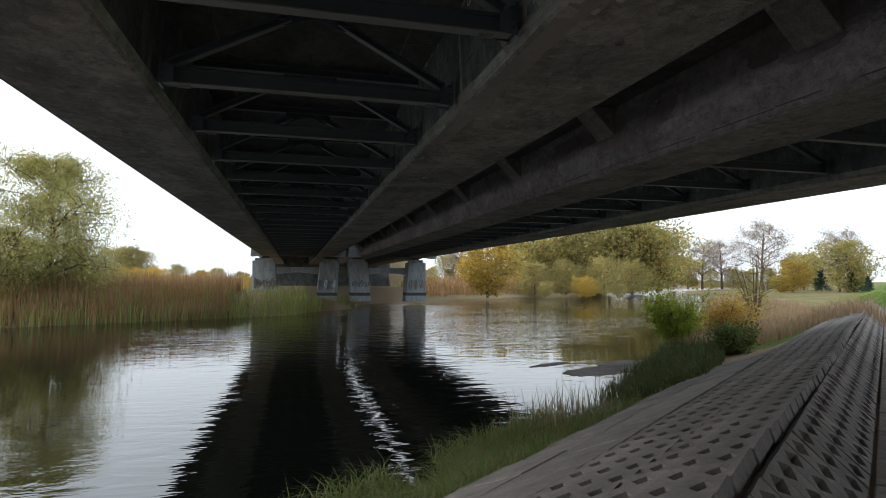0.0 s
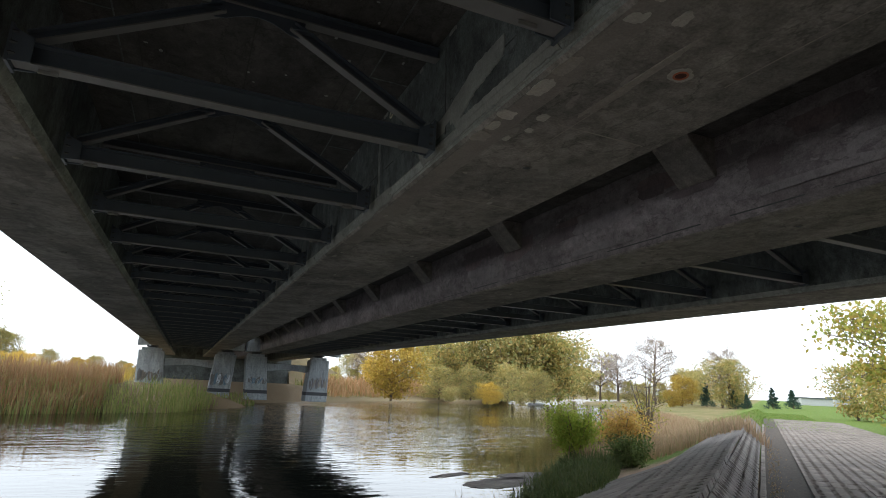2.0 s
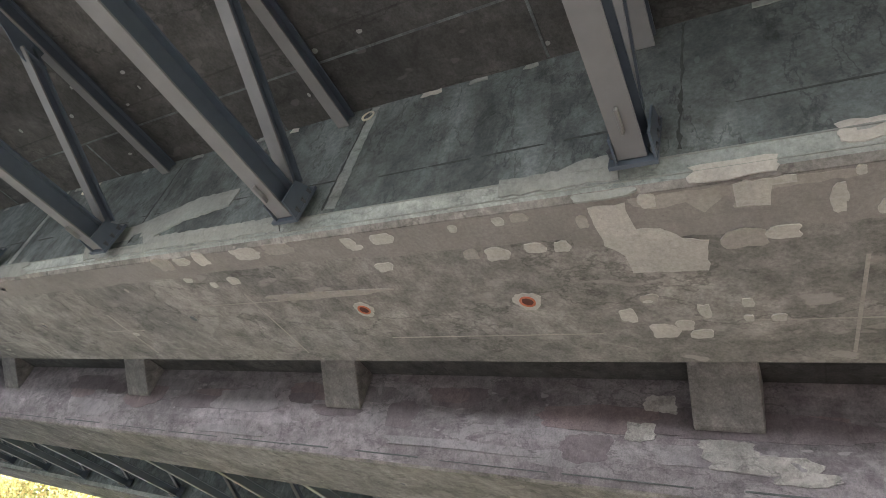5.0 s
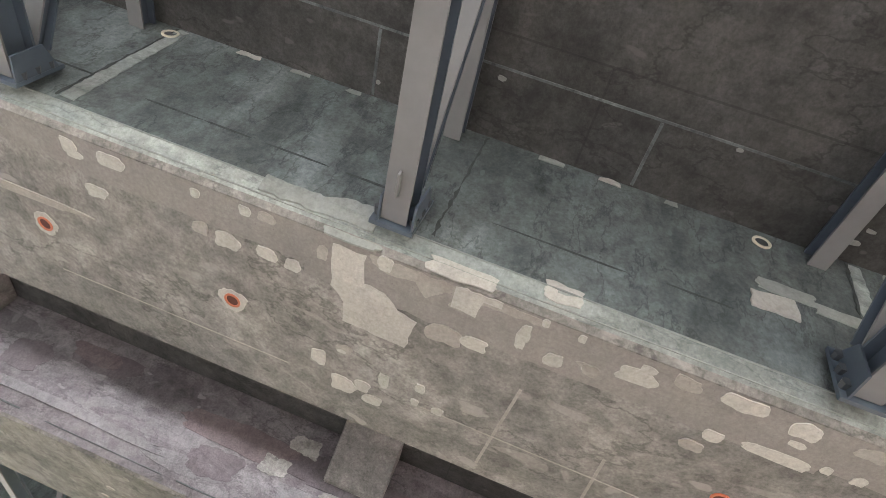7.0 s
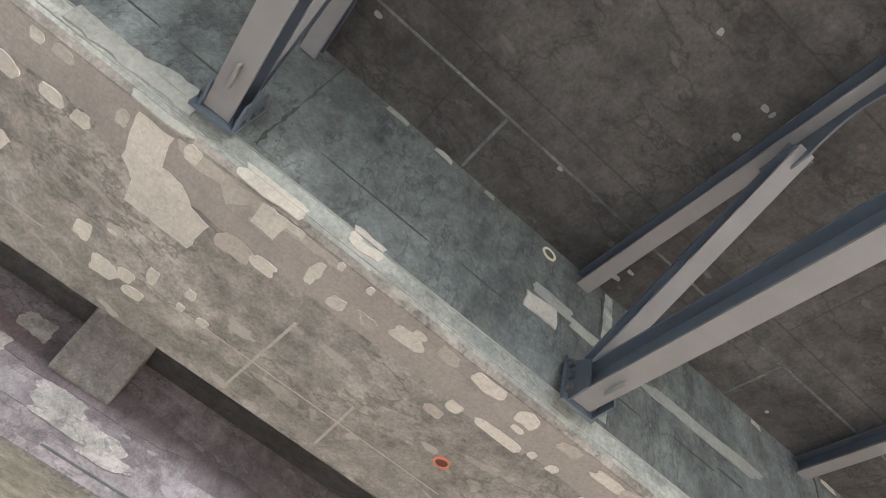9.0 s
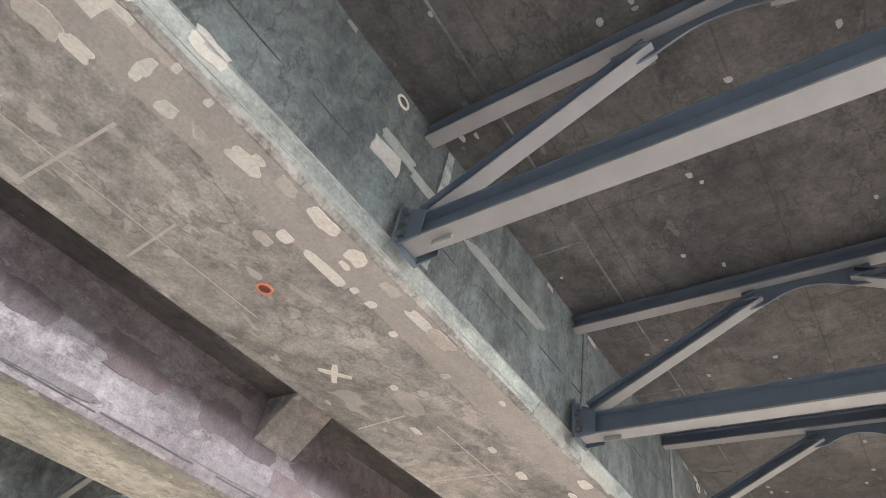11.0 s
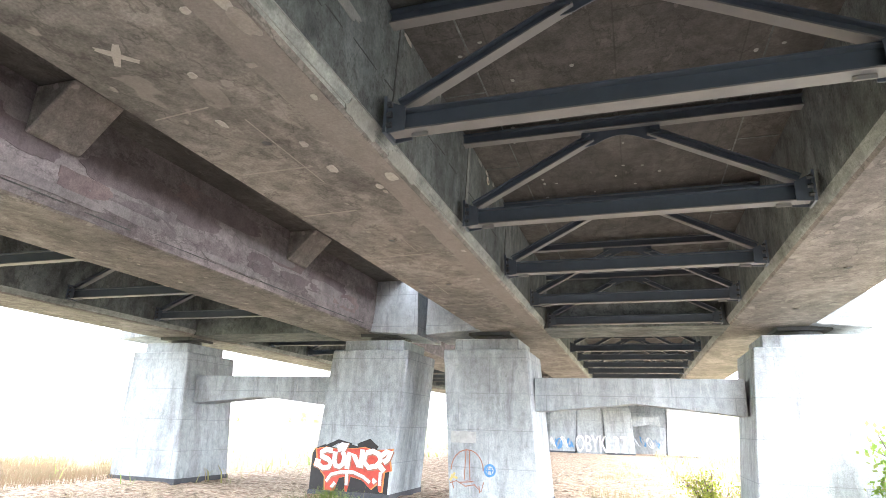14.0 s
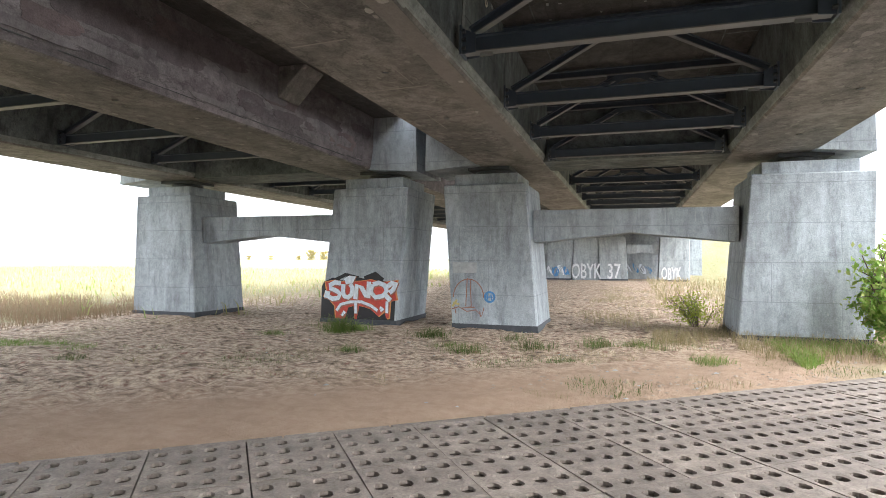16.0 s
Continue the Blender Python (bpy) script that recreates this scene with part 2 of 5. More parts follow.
    t.links.new(wob.outputs[0], mr.inputs["Value"])
    yy = N(t, "ShaderNodeMapRange", From_Min=4.0, From_Max=14.0)
    t.links.new(sx.outputs["Y"], yy.inputs["Value"])
    field = mixc(t, ramp(t, n1, [(0.4, grey(0)), (0.6, grey(1))]), grass, dry)
    fresh = mixc(t, ramp(t, n2, [(0.38, grey(0)), (0.6, grey(1))]), (0.10, 0.17, 0.035), (0.16, 0.20, 0.055))
    marsh = mixc(t, ramp(t, n1, [(0.4, grey(0)), (0.6, grey(1))]), (0.15, 0.15, 0.06), (0.24, 0.19, 0.10))
    field = mixc(t, yy.outputs[0], field, marsh)
    lawn = N(t, "ShaderNodeMapRange", From_Min=-6.5, From_Max=-4.0)
    t.links.new(sv_.outputs["Value"], lawn.inputs["Value"])
    field = mixc(t, mixc(t, 1.0, yy.outputs[0], lawn.outputs[0], "MULTIPLY"), field, fresh)
    col = mixc(t, mr.outputs[0], sand, field)
    beyond = N(t, "ShaderNodeMapRange", From_Min=-33.0, From_Max=-37.0, To_Min=0.0, To_Max=0.8)
    t.links.new(sv_.outputs["Value"], beyond.inputs["Value"])
    col = mixc(t, beyond.outputs[0], col, mixc(t, n2, (0.26, 0.20, 0.13), (0.17, 0.14, 0.085)))
    t.links.new(col, b.inputs["Base Color"])
    bump(t, b, mixc(t, 0.35, n4, n3), 1.0, 0.12)
    return m


M_GROUND = ground_material()
M_STAIN = plain("dark_damp_stain", (0.055, 0.06, 0.058), 0.9, 0, 0.3, 20, 0.2)
M_CLOD = plain("dry_clod", (0.36, 0.295, 0.235), 0.95, 0, 0.3, 3.0, 0.5)
M_DIRT = plain("dark_soil", (0.062, 0.047, 0.036), 0.95, 0, 0.5, 11, 0.9)


def water_material():
    m, t, b = node_mat("river_water", 0.03)
    b.inputs["Base Color"].default_value = (0.004, 0.005, 0.004, 1)
    b.inputs["IOR"].default_value = 1.6
    b.inputs["Specular IOR Level"].default_value = 0.7
    v = coords(t, (1, 1, 1), (0, 0, radians(-38)))
    n1 = tex(t, "ShaderNodeTexNoise", coords(t, (0.55, 1.5, 1), (0, 0, radians(-38))), Scale=1.5, Detail=3.0, Roughness=0.55, Distortion=0.5)
    n2 = tex(t, "ShaderNodeTexNoise", coords(t, (0.06, 0.10, 1), (0, 0, radians(-30))), Scale=1.0, Detail=2.0)
    amp = ramp(t, n2, [(0.38, grey(0.25)), (0.62, grey(1.0))])
    sx = t.nodes.new("ShaderNodeSeparateXYZ")
    t.links.new(coords(t), sx.inputs[0])
    mid_stream = N(t, "ShaderNodeMapRange", From_Min=17.0, From_Max=38.0, To_Min=0.3, To_Max=2.0)
    t.links.new(sx.outputs["Y"], mid_stream.inputs["Value"])
    amp = mixc(t, 1.0, amp, mid_stream.outputs[0], "MULTIPLY")
    calm = mixc(t, 1.0, amp, grey(0.03), "ADD")
    h = mixc(t, 1.0, n1, calm, "MULTIPLY")
    bump(t, b, h, 0.6, 0.06)
    return m


M_WATER = water_material()

# ---- building helpers ----
KIT = {}


def part(name, bm, mat, parent=None, label=""):
    me = bpy.data.meshes.new(name)
    bm.to_mesh(me)
    bm.free()
    for mm in (mat if isinstance(mat, (list, tuple)) else [mat]):
        me.materials.append(mm)
    ob = new(name, me)
    if parent is not None:
        ob.parent = parent
    if label:
        ob["label"] = label
    return ob


def empty(name, label, category, group="", kind="", at=(0, 0, 0)):
    ob = new(name)
    ob.location = at
    return tagged(ob, label, category, group, kind)


def hexa(bm, lo, hi, mi=0):
    """A solid from four corners below and the four above them."""
    vs = [bm.verts.new(p) for p in (*lo, *hi)]
    for q in ((3, 2, 1, 0), (4, 5, 6, 7), (0, 1, 5, 4), (1, 2, 6, 5), (2, 3, 7, 6), (3, 0, 4, 7)):
        f = bm.faces.new([vs[i] for i in q])
        f.material_index = mi
    return vs


def box(bm, x0, x1, y0, y1, z0, z1, mi=0):
    return hexa(bm, [(x0, y0, z0), (x1, y0, z0), (x1, y1, z0), (x0, y1, z0)], [(x0, y0, z1), (x1, y0, z1), (x1, y1, z1), (x0, y1, z1)], mi)


def bevel(bm, w, seg=1):
    bmesh.ops.bevel(bm, geom=[e for e in bm.edges], offset=w, segments=seg, profile=0.5, affect="EDGES")


def extrude_y(bm, prof, y0, y1, mats=None, steps=1):
    """A profile in x, z drawn out along y; one material index a side."""
    rings = []
    for k in range(steps + 1):
        y = y0 + (y1 - y0) * k / steps
        rings.append([bm.verts.new((x, y, z)) for x, z in prof])
    n = len(prof)
    for a, b in zip(rings, rings[1:]):
        for i in range(n):
            f = bm.faces.new([a[i], a[(i + 1) % n], b[(i + 1) % n], b[i]])
            f.material_index = mats[i] if mats else 0
    bm.faces.new(rings[0][::-1])
    bm.faces.new(rings[-1])
    bmesh.ops.recalc_face_normals(bm, faces=bm.faces)


def tube(bm, pts, r0, r1, sides=6):
    """A tapered limb along points."""
    rings = []
    k = len(pts)
    for i, p in enumerate(pts):
        d = (Vector(pts[min(i + 1, k - 1)]) - Vector(pts[max(i - 1, 0)])).normalized()
        a = d.orthogonal().normalized()
        c = d.cross(a)
        r = r0 + (r1 - r0) * i / (k - 1)
        rings.append([bm.verts.new(Vector(p) + (a * math.cos(6.2832 * j / sides) + c * math.sin(6.2832 * j / sides)) * r) for j in range(sides)])
    for a, b in zip(rings, rings[1:]):
        for j in range(sides):
            bm.faces.new((a[j], a[(j + 1) % sides], b[(j + 1) % sides], b[j]))
    bm.faces.new(rings[-1])


def raw(name, verts, faces, mat, parent=None, label=""):
    me = bpy.data.meshes.new(name)
    me.from_pydata(verts, [], faces)
    me.materials.append(mat)
    ob = new(name, me)
    if parent is not None:
        ob.parent = parent
    if label:
        ob["label"] = label
    return ob

# ---- plan ----
SOFFIT, SLAB_Z = 3.79, 5.04      # girder soffit and deck underside
WATER_Z = -1.2
U = Vector((0.783, 0.622, 0))     # along the river path
V = Vector((-0.622, 0.783, 0))    # from the path towards the river
NEAR_S, NEAR_V = (-200, -40, 6, 12, 24, 60, 100, 145, 400), (6.0, 5.4, 4.95, 5.05, 7.0, 13, 24, 47, 50)
FAR_S, FAR_V = (-200, 0, 12, 27, 39, 68, 117, 145, 400), (40, 39, 38.5, 36.0, 42, 51, 48, 54, 57)


def sv(s, v, z=0.0):
    return U * s + V * v + Vector((0, 0, z))


def height(s, v):
    """The lie of the land at s along and v across the path."""
    vn, vf = np.interp(s, NEAR_S, NEAR_V), np.interp(s, FAR_S, FAR_V)
    z = np.interp(v, (-5.4, 0.40, 0.95, 2.35, 4.1, vn, vn + 2.5, vf - 3, vf, vf + 1.0, vf + 3.2),
                  (-0.10, -0.10, 0.36, -0.08, -0.88, -1.22, -2.3, -2.3, -1.25, -0.45, 0.40))
    if v < -5.4:
        z = np.interp(-v, (5.4, 5.9, 30), (-0.10, -0.02, 0.0))
    return float(z)


# ---- ground and water ----
def spread(lo, hi, step, far, grow=1.35):
    a = list(np.arange(lo, hi + 1e-6, step))
    d, x = step, hi
    while x < far:
        d *= grow
        x += d
        a.append(x)
    d, x = step, lo
    while x > -far:
        d *= grow
        x -= d
        a.insert(0, x)
    return a


def build_ground():
    near_s, near_v = np.arange(-22, 10, 0.16), np.arange(-17, -5.3, 0.13)
    ss = sorted([a for a in spread(-26, 50, 0.6, 2500) if not -22.3 < a < 10.2] + list(near_s))
    vs = sorted([a for a in spread(-22, 8, 0.4, 2500, 1.25) if not -17.2 < a < -5.2] + list(near_v))
    verts, faces = [], []
    for s in ss:
        for v in vs:
            z = height(s, v)
            p = sv(s, v)
            if v < -6 or v > 42:
                q = 0.05 if abs(v) < 60 else 0.0
                z += q * noise.noise(Vector((p.x * 0.7, p.y * 0.7, 0))) + q * 0.5 * noise.noise(Vector((p.x * 2.1, p.y * 2.1, 3)))
            if -30 < v < -5.9 and abs(s) < 60:
                # trodden ridges and ruts
                q = min(1.0, (-5.9 - v) / 1.5)
                rut = abs(noise.noise(Vector((p.x * 0.8, p.y * 1.1, 8)))) + 0.6 * abs(noise.noise(Vector((p.x * 1.7, p.y * 2.4, 2))))
                z += q * (0.035 - 0.24 * max(0.0, 0.28 - rut)) - 0.05 * q * max(0.0, 1 - abs(v + 8.3) / 0.35)
            if v > 0.4:
                z += 0.06 * noise.noise(Vector((p.x, p.y, 5)))
            verts.append((p.x, p.y, z))
    n = len(vs)
    for i in range(len(ss) - 1):
        for j in range(n - 1):
            a = i * n + j
            faces.append((a, a + n, a + n + 1, a + 1))
    ob = raw("ground", verts, faces, M_GROUND)
    ob.data.shade_smooth()
    tagged(ob, "dry sandy ground with patchy grass reaching the horizon", "ground", kind="structure")


build_ground()
bm = bmesh.new()
wv = [bm.verts.new(sv(s, v, WATER_Z)) for s, v in ((-600, 3.5), (600, 3.5), (600, 120), (-600, 120))]
bm.faces.new(wv)
tagged(part("water", bm, M_WATER), "dark calm river water with light ripples under the bridge", "river", kind="structure")


# ---- bridge decks ----
Y_NEAR, Y_FAR, Y_BACK = -12.85, 61.0, -46.5
MID = 4.795                       # mirror plane between both decks


def mx(x, side):
    return x if side == 0 else 2 * MID - x


def girder_profile(xi, xo):
    """Soffit, chamfer with ledge, leaning web. xi: inner edge (braced side), xo: outer edge."""
    d = 1 if xi > xo else -1      # towards the bracing
    return [(xo, SOFFIT + 0.03), (xo + 0.03 * d, SOFFIT), (xi - 0.03 * d, SOFFIT), (xi, SOFFIT + 0.03),
            (xi + 0.012 * d, SOFFIT + 0.045), (xi + 0.05 * d, SOFFIT + 0.14), (xi + 0.10 * d, SLAB_Z + 0.06), (xo - 0.10 * d, SLAB_Z + 0.06), (xo - 0.06 * d, SOFFIT + 0.40)]


def outer_edge(y):
    """The outer soffit edge of the girder over the path widens a little towards the river."""
    return float(np.interp(y, (-9.0, 2.0), (3.46, 3.55)))


def build_deck(side, name):
    deck = empty("bridge_deck", name, "bridge", kind="structure")
    y0, y1 = Y_BACK - 4.0, 118.0
    for xi, xo in ((mx(1.90, side), mx(3.47, side)), (mx(-1.91, side), mx(-3.47, side))):
        bm = bmesh.new()
        webo = 2 if xi == mx(1.90, side) else 1
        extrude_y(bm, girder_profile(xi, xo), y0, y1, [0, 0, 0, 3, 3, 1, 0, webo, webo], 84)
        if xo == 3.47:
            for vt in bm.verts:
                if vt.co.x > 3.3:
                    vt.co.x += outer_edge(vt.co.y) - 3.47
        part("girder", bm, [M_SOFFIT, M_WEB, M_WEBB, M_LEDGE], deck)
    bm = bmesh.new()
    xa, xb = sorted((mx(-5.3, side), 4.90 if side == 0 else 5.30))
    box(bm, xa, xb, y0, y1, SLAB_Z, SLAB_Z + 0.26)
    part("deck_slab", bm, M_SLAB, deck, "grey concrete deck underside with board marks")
    bm = bmesh.new()
    xa, xb = sorted((mx(-5.3, side), mx(-5.05, side)))
    box(bm, xa, xb, y0, y1, SLAB_Z + 0.264, SLAB_Z + 1.1)
    part("parapet", bm, M_PIER, deck)
    for yp in (Y_NEAR, Y_FAR, Y_BACK):
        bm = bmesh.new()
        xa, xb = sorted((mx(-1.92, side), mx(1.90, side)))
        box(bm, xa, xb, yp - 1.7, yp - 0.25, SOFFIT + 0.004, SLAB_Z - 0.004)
        part("diaphragm", bm, M_WEB, deck, "concrete cross wall over the piers, its tone darkened for shade")
        for xin, xout in ((3.40, 4.69), (-3.40, -4.42)):
            bm = bmesh.new()
            a, c = mx(xin, side), mx(xout, side)
            k = 0.04 if c > a else -0.04
            hexa(bm, [(a, yp - 2.0, SOFFIT + 0.0), (c, yp - 2.0, SOFFIT - 0.10), (c, yp - 0.15, SOFFIT - 0.10), (a, yp - 0.15, SOFFIT)],
                 [(a, yp - 2.0, SLAB_Z - 0.004), (c - k, yp - 2.0, SLAB_Z - 0.004), (c - k, yp - 0.15, SLAB_Z - 0.004), (a, yp - 0.15, SLAB_Z - 0.004)])
            bmesh.ops.recalc_face_normals(bm, faces=bm.faces)
            part("side_block", bm, M_PIER, deck, "pale grey concrete thickening beside the bearing")
    return deck


DECK_A = build_deck(0, "wide concrete bridge deck on two girders over the river")
DECK_B = build_deck(1, "second concrete bridge deck on two girders beside the first")


# brackets on the girder webs between the decks
def build_bracket():
    e = empty("web_bracket", "wedge-shaped concrete bracket on the stained girder web", "bracket", "web brackets")
    bm = bmesh.new()
    hexa(bm, [(0.06, -0.33, 4.44), (-0.10, -0.33, 4.50), (-0.10, 0.33, 4.50), (0.06, 0.33, 4.44)],
         [(0.14, -0.33, SLAB_Z - 0.004), (-0.62, -0.33, SLAB_Z - 0.004), (-0.62, 0.33, SLAB_Z - 0.004), (0.14, 0.33, SLAB_Z - 0.004)])
    bmesh.ops.recalc_face_normals(bm, faces=bm.faces)
    bevel(bm, 0.015)
    part("bracket_body", bm, M_SOFFIT, e)
    return e


br = build_bracket()
br.matrix_basis = pose(mx(3.47, 1) - 0.02, 0.88, 0)
for k in range(-8, 15):
    if k == 0 or abs(0.88 + 5.08 * k - Y_NEAR) < 1.2:
        continue
    copy_thing(br, pose(mx(3.47, 1) - 0.02, 0.88 + 5.08 * k, 0))
for k in range(-8, 15):
    copy_thing(br, pose(3.47 + 0.02, 0.88 + 5.08 * k, 0, 0, 0, 180))


# steel cross frames
def channel(bm, a, b, w, h, tk=0.014):
    """A rolled I section from a to b in the x, z plane: wide flanges, web set back; underside paler, light from below
    put into its colour.
    """
    a, b = Vector(a), Vector(b)
    d = (b - a).normalized()
    up = Vector((-d.z, 0, d.x))
    if up.z < 0:
        up = -up
    yy = Vector((0, 1, 0))
    l, r = -w / 2, w / 2
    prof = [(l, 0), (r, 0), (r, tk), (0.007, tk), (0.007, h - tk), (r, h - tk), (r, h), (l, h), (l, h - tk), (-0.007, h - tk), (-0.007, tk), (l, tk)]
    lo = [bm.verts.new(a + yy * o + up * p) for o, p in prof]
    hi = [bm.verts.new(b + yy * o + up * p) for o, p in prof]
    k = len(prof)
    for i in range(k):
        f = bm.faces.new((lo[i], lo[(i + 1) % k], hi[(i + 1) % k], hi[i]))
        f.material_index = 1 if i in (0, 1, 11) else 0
    bm.faces.new(lo[::-1])
    bm.faces.new(hi)


def build_frame(dz=0.0):
    e = empty("cross_frame", "grey painted steel bracing frame bolted between concrete girders", "steel frame", "bracing frames under the bridge")
    z0 = SOFFIT + 0.045 + dz
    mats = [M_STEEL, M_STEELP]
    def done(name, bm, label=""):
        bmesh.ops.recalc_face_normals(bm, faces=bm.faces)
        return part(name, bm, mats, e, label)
    bm = bmesh.new()
    channel(bm, (-1.74, 0, z0), (1.74, 0, z0), 0.135, 0.185)
    done("bottom_chord", bm)
    bm = bmesh.new()
    channel(bm, (-1.80, 0.02, 4.86), (1.80, 0.02, 4.86), 0.11, 0.13)
    done("top_chord", bm)
    for s in (-1, 1):
        bm = bmesh.new()
        channel(bm, (s * 1.64, 0.0, z0 + 0.195), (s * 0.28, 0.0, 4.745), 0.105, 0.10)
        done("diagonal", bm)
        bm = bmesh.new()
        box(bm, s * 1.76 - 0.012, s * 1.76 + 0.012, -0.115, 0.115, z0 - 0.03, z0 + 0.29)
        p = done("end_plate", bm)
        for yy in (-0.095, 0.095):
            for zz in (0.04, 0.13, 0.22):
                bm = bmesh.new()
                bmesh.ops.create_cone(bm, cap_ends=True, segments=6, radius1=0.026, radius2=0.020, depth=0.05, matrix=pose(s * 1.732, yy, z0 + zz, 0, 90, 0))
                part("bolt", bm, M_DARK, p)
        for yy in (-0.11, 0.07):
            bm = bmesh.new()
            hexa(bm, [(s * 1.748, yy, z0 - 0.02), (s * 1.60, yy, z0 - 0.008), (s * 1.60, yy + 0.012, z0 - 0.008), (s * 1.748, yy + 0.012, z0 - 0.02)],
                 [(s * 1.748, yy, z0 + 0.26), (s * 1.60, yy, z0 + 0.19), (s * 1.60, yy + 0.012, z0 + 0.19), (s * 1.748, yy + 0.012, z0 + 0.26)])
            done("stiffener", bm)
        bm = bmesh.new()
        box(bm, s * 1.50 - 0.07, s * 1.50 + 0.07, -0.008, 0.008, z0 - 0.038, z0 - 0.002)
        bevel(bm, 0.004)
        part("welded_tab", bm, M_STEELP, e)
        bm = bmesh.new()
        box(bm, s * 0.40 - 0.10, s * 0.40 + 0.10, -0.07, 0.07, 4.735, 4.745)
        done("diagonal_cap", bm)
    # gusset with an arched lower edge under the top chord
    bm = bmesh.new()
    top, low = [], []
    for i in range(13):
        x = -0.42 + 0.84 * i / 12
        zl = 4.69 + 0.10 * math.cos(max(-1, min(1, x / 0.30)) * math.pi / 2) if abs(x) < 0.30 else 4.69
        top.append((x, 4.87))
        low.append((x, zl))
    for yy in (-0.006, 0.006):
        vt = [bm.verts.new((x, yy, z)) for x, z in top]
        vl = [bm.verts.new((x, yy, z)) for x, z in low]
        for i in range(12):
            bm.faces.new((vl[i], vl[i + 1], vt[i + 1], vt[i]))
    bm.verts.ensure_lookup_table()
    for i in range(12):
        bm.faces.new((bm.verts[13 + i], bm.verts[14 + i], bm.verts[40 + i], bm.verts[39 + i]))
    done("gusset_plate", bm)
    return e


FRAME_STEP, FRAME_Y0 = 2.286, 14.48 - 2.286 * 12
fr = build_frame()
fr.matrix_basis = pose(0, FRAME_Y0 + 0, 0)
rows_y = [FRAME_Y0 + FRAME_STEP * k for k in range(-14, 60)]


def clear_of_piers(y):
    return all(not (yp - 2.4 < y < yp + 0.15) for yp in (Y_NEAR, Y_FAR, Y_BACK))


for y in rows_y[1:]:
    if clear_of_piers(y) and abs(y - FRAME_Y0) > 0.1 and Y_BACK < y < 66:
        copy_thing(fr, pose(0, y, 0))
frb = build_frame(0.12)
frb.matrix_basis = pose(2 * MID, 10.72, 0)
for k in range(-22, 22):
    y = 10.72 + 2.477 * k
    if k and clear_of_piers(y) and Y_BACK < y:
        copy_thing(frb, pose(2 * MID, y, 0))


# ---- piers ----
def build_pier(base, top, tag, category="pier"):
    """base, top: the x range below and above. The shaft leans between them."""
    e = empty("bridge_pier", tag, "bridge pier", "bridge piers")
    y0, y1 = 0.0, -2.1
    bm = bmesh.new()
    zb, zt = -0.8, 3.32
    f = 0.8 / 3.32
    ex = [b - (t - b) * f for b, t in zip(base, top)]
    hexa(bm, [(ex[0], y1, zb), (ex[1], y1, zb), (ex[1], y0, zb), (ex[0], y0, zb)],
         [(top[0], y1 + 0.08, zt), (top[1], y1 + 0.08, zt), (top[1], y0 - 0.06, zt), (top[0], y0 - 0.06, zt)])
    bmesh.ops.recalc_face_normals(bm, faces=bm.faces)
    bevel(bm, 0.03)
    part("shaft", bm, M_PIER, e)
    bm = bmesh.new()
    k = 0.12
    g = [b + (t - b) * 0.03 for b, t in zip(base, top)]
    ex2 = [b - (t - b) * 0.06 for b, t in zip(base, top)]
    hexa(bm, [(ex2[0] - 0.006, y1 - 0.006, -0.2), (ex2[1] + 0.006, y1 - 0.006, -0.2), (ex2[1] + 0.006, y0 + 0.006, -0.2), (ex2[0] - 0.006, y0 + 0.006, -0.2)],
         [(g[0] - 0.006, y1 - 0.004, k), (g[1] + 0.006, y1 - 0.004, k), (g[1] + 0.006, y0 + 0.005, k), (g[0] - 0.006, y0 + 0.005, k)])
    bmesh.ops.recalc_face_normals(bm, faces=bm.faces)
    part("foot_coating", bm, M_TAR, e, "dark bitumen band round the pier foot")
    w = top[1] - top[0]
    bm = bmesh.new()
    box(bm, top[0] + 0.22, top[1] - 0.22, y1 + 0.35, y0 - 0.25, 3.325, 3.58)
    bevel(bm, 0.015)
    part("pedestal", bm, M_PIER, e)
    bm = bmesh.new()
    cx = (top[0] + top[1]) / 2
    bmesh.ops.create_cone(bm, cap_ends=True, segments=28, radius1=0.42, radius2=0.42, depth=0.12, matrix=pose(cx, -1.0, 3.645))
    box(bm, cx - 0.5, cx + 0.5, -1.5, -0.5, 3.71, SOFFIT - 0.004)
    part("bearing", bm, M_DARK, e, "dark steel pot bearing")
    return e


PIERS = (((-4.32, -1.99), (-4.40, -2.25), "massive pale concrete pier with shutter marks beside a shrub"),
         ((1.98, 3.95), (2.26, 4.20), "leaning grey concrete pier with brown and blue graffiti"),
         ((5.36, 7.39), (5.06, 7.06), "leaning grey concrete pier with large red and white graffiti"),
         ((11.20, 13.34), (11.43, 13.30), "massive pale concrete pier at the edge of a dry field"))
near_piers = []
for base, top, tag in PIERS:
    p = build_pier(base, top, tag)
    p.location = (0, Y_NEAR, 0)
    near_piers.append(p)
    q = copy_thing(p, pose(0, Y_FAR + 2.1, 0))
    q["label"] = "grey concrete bridge pier standing on the far bank"
# the last row before the abutment stands closer together
for base, top in (((-4.0, -1.86), (-4.05, -2.0)), ((0.32, 2.34), (0.52, 2.5)), ((4.6, 6.5), (4.4, 6.3)), ((9.6, 11.5), (9.7, 11.4))):
    p = build_pier(base, top, "pale concrete bridge pier before the abutment")
    p.location = (0, Y_BACK, 0)


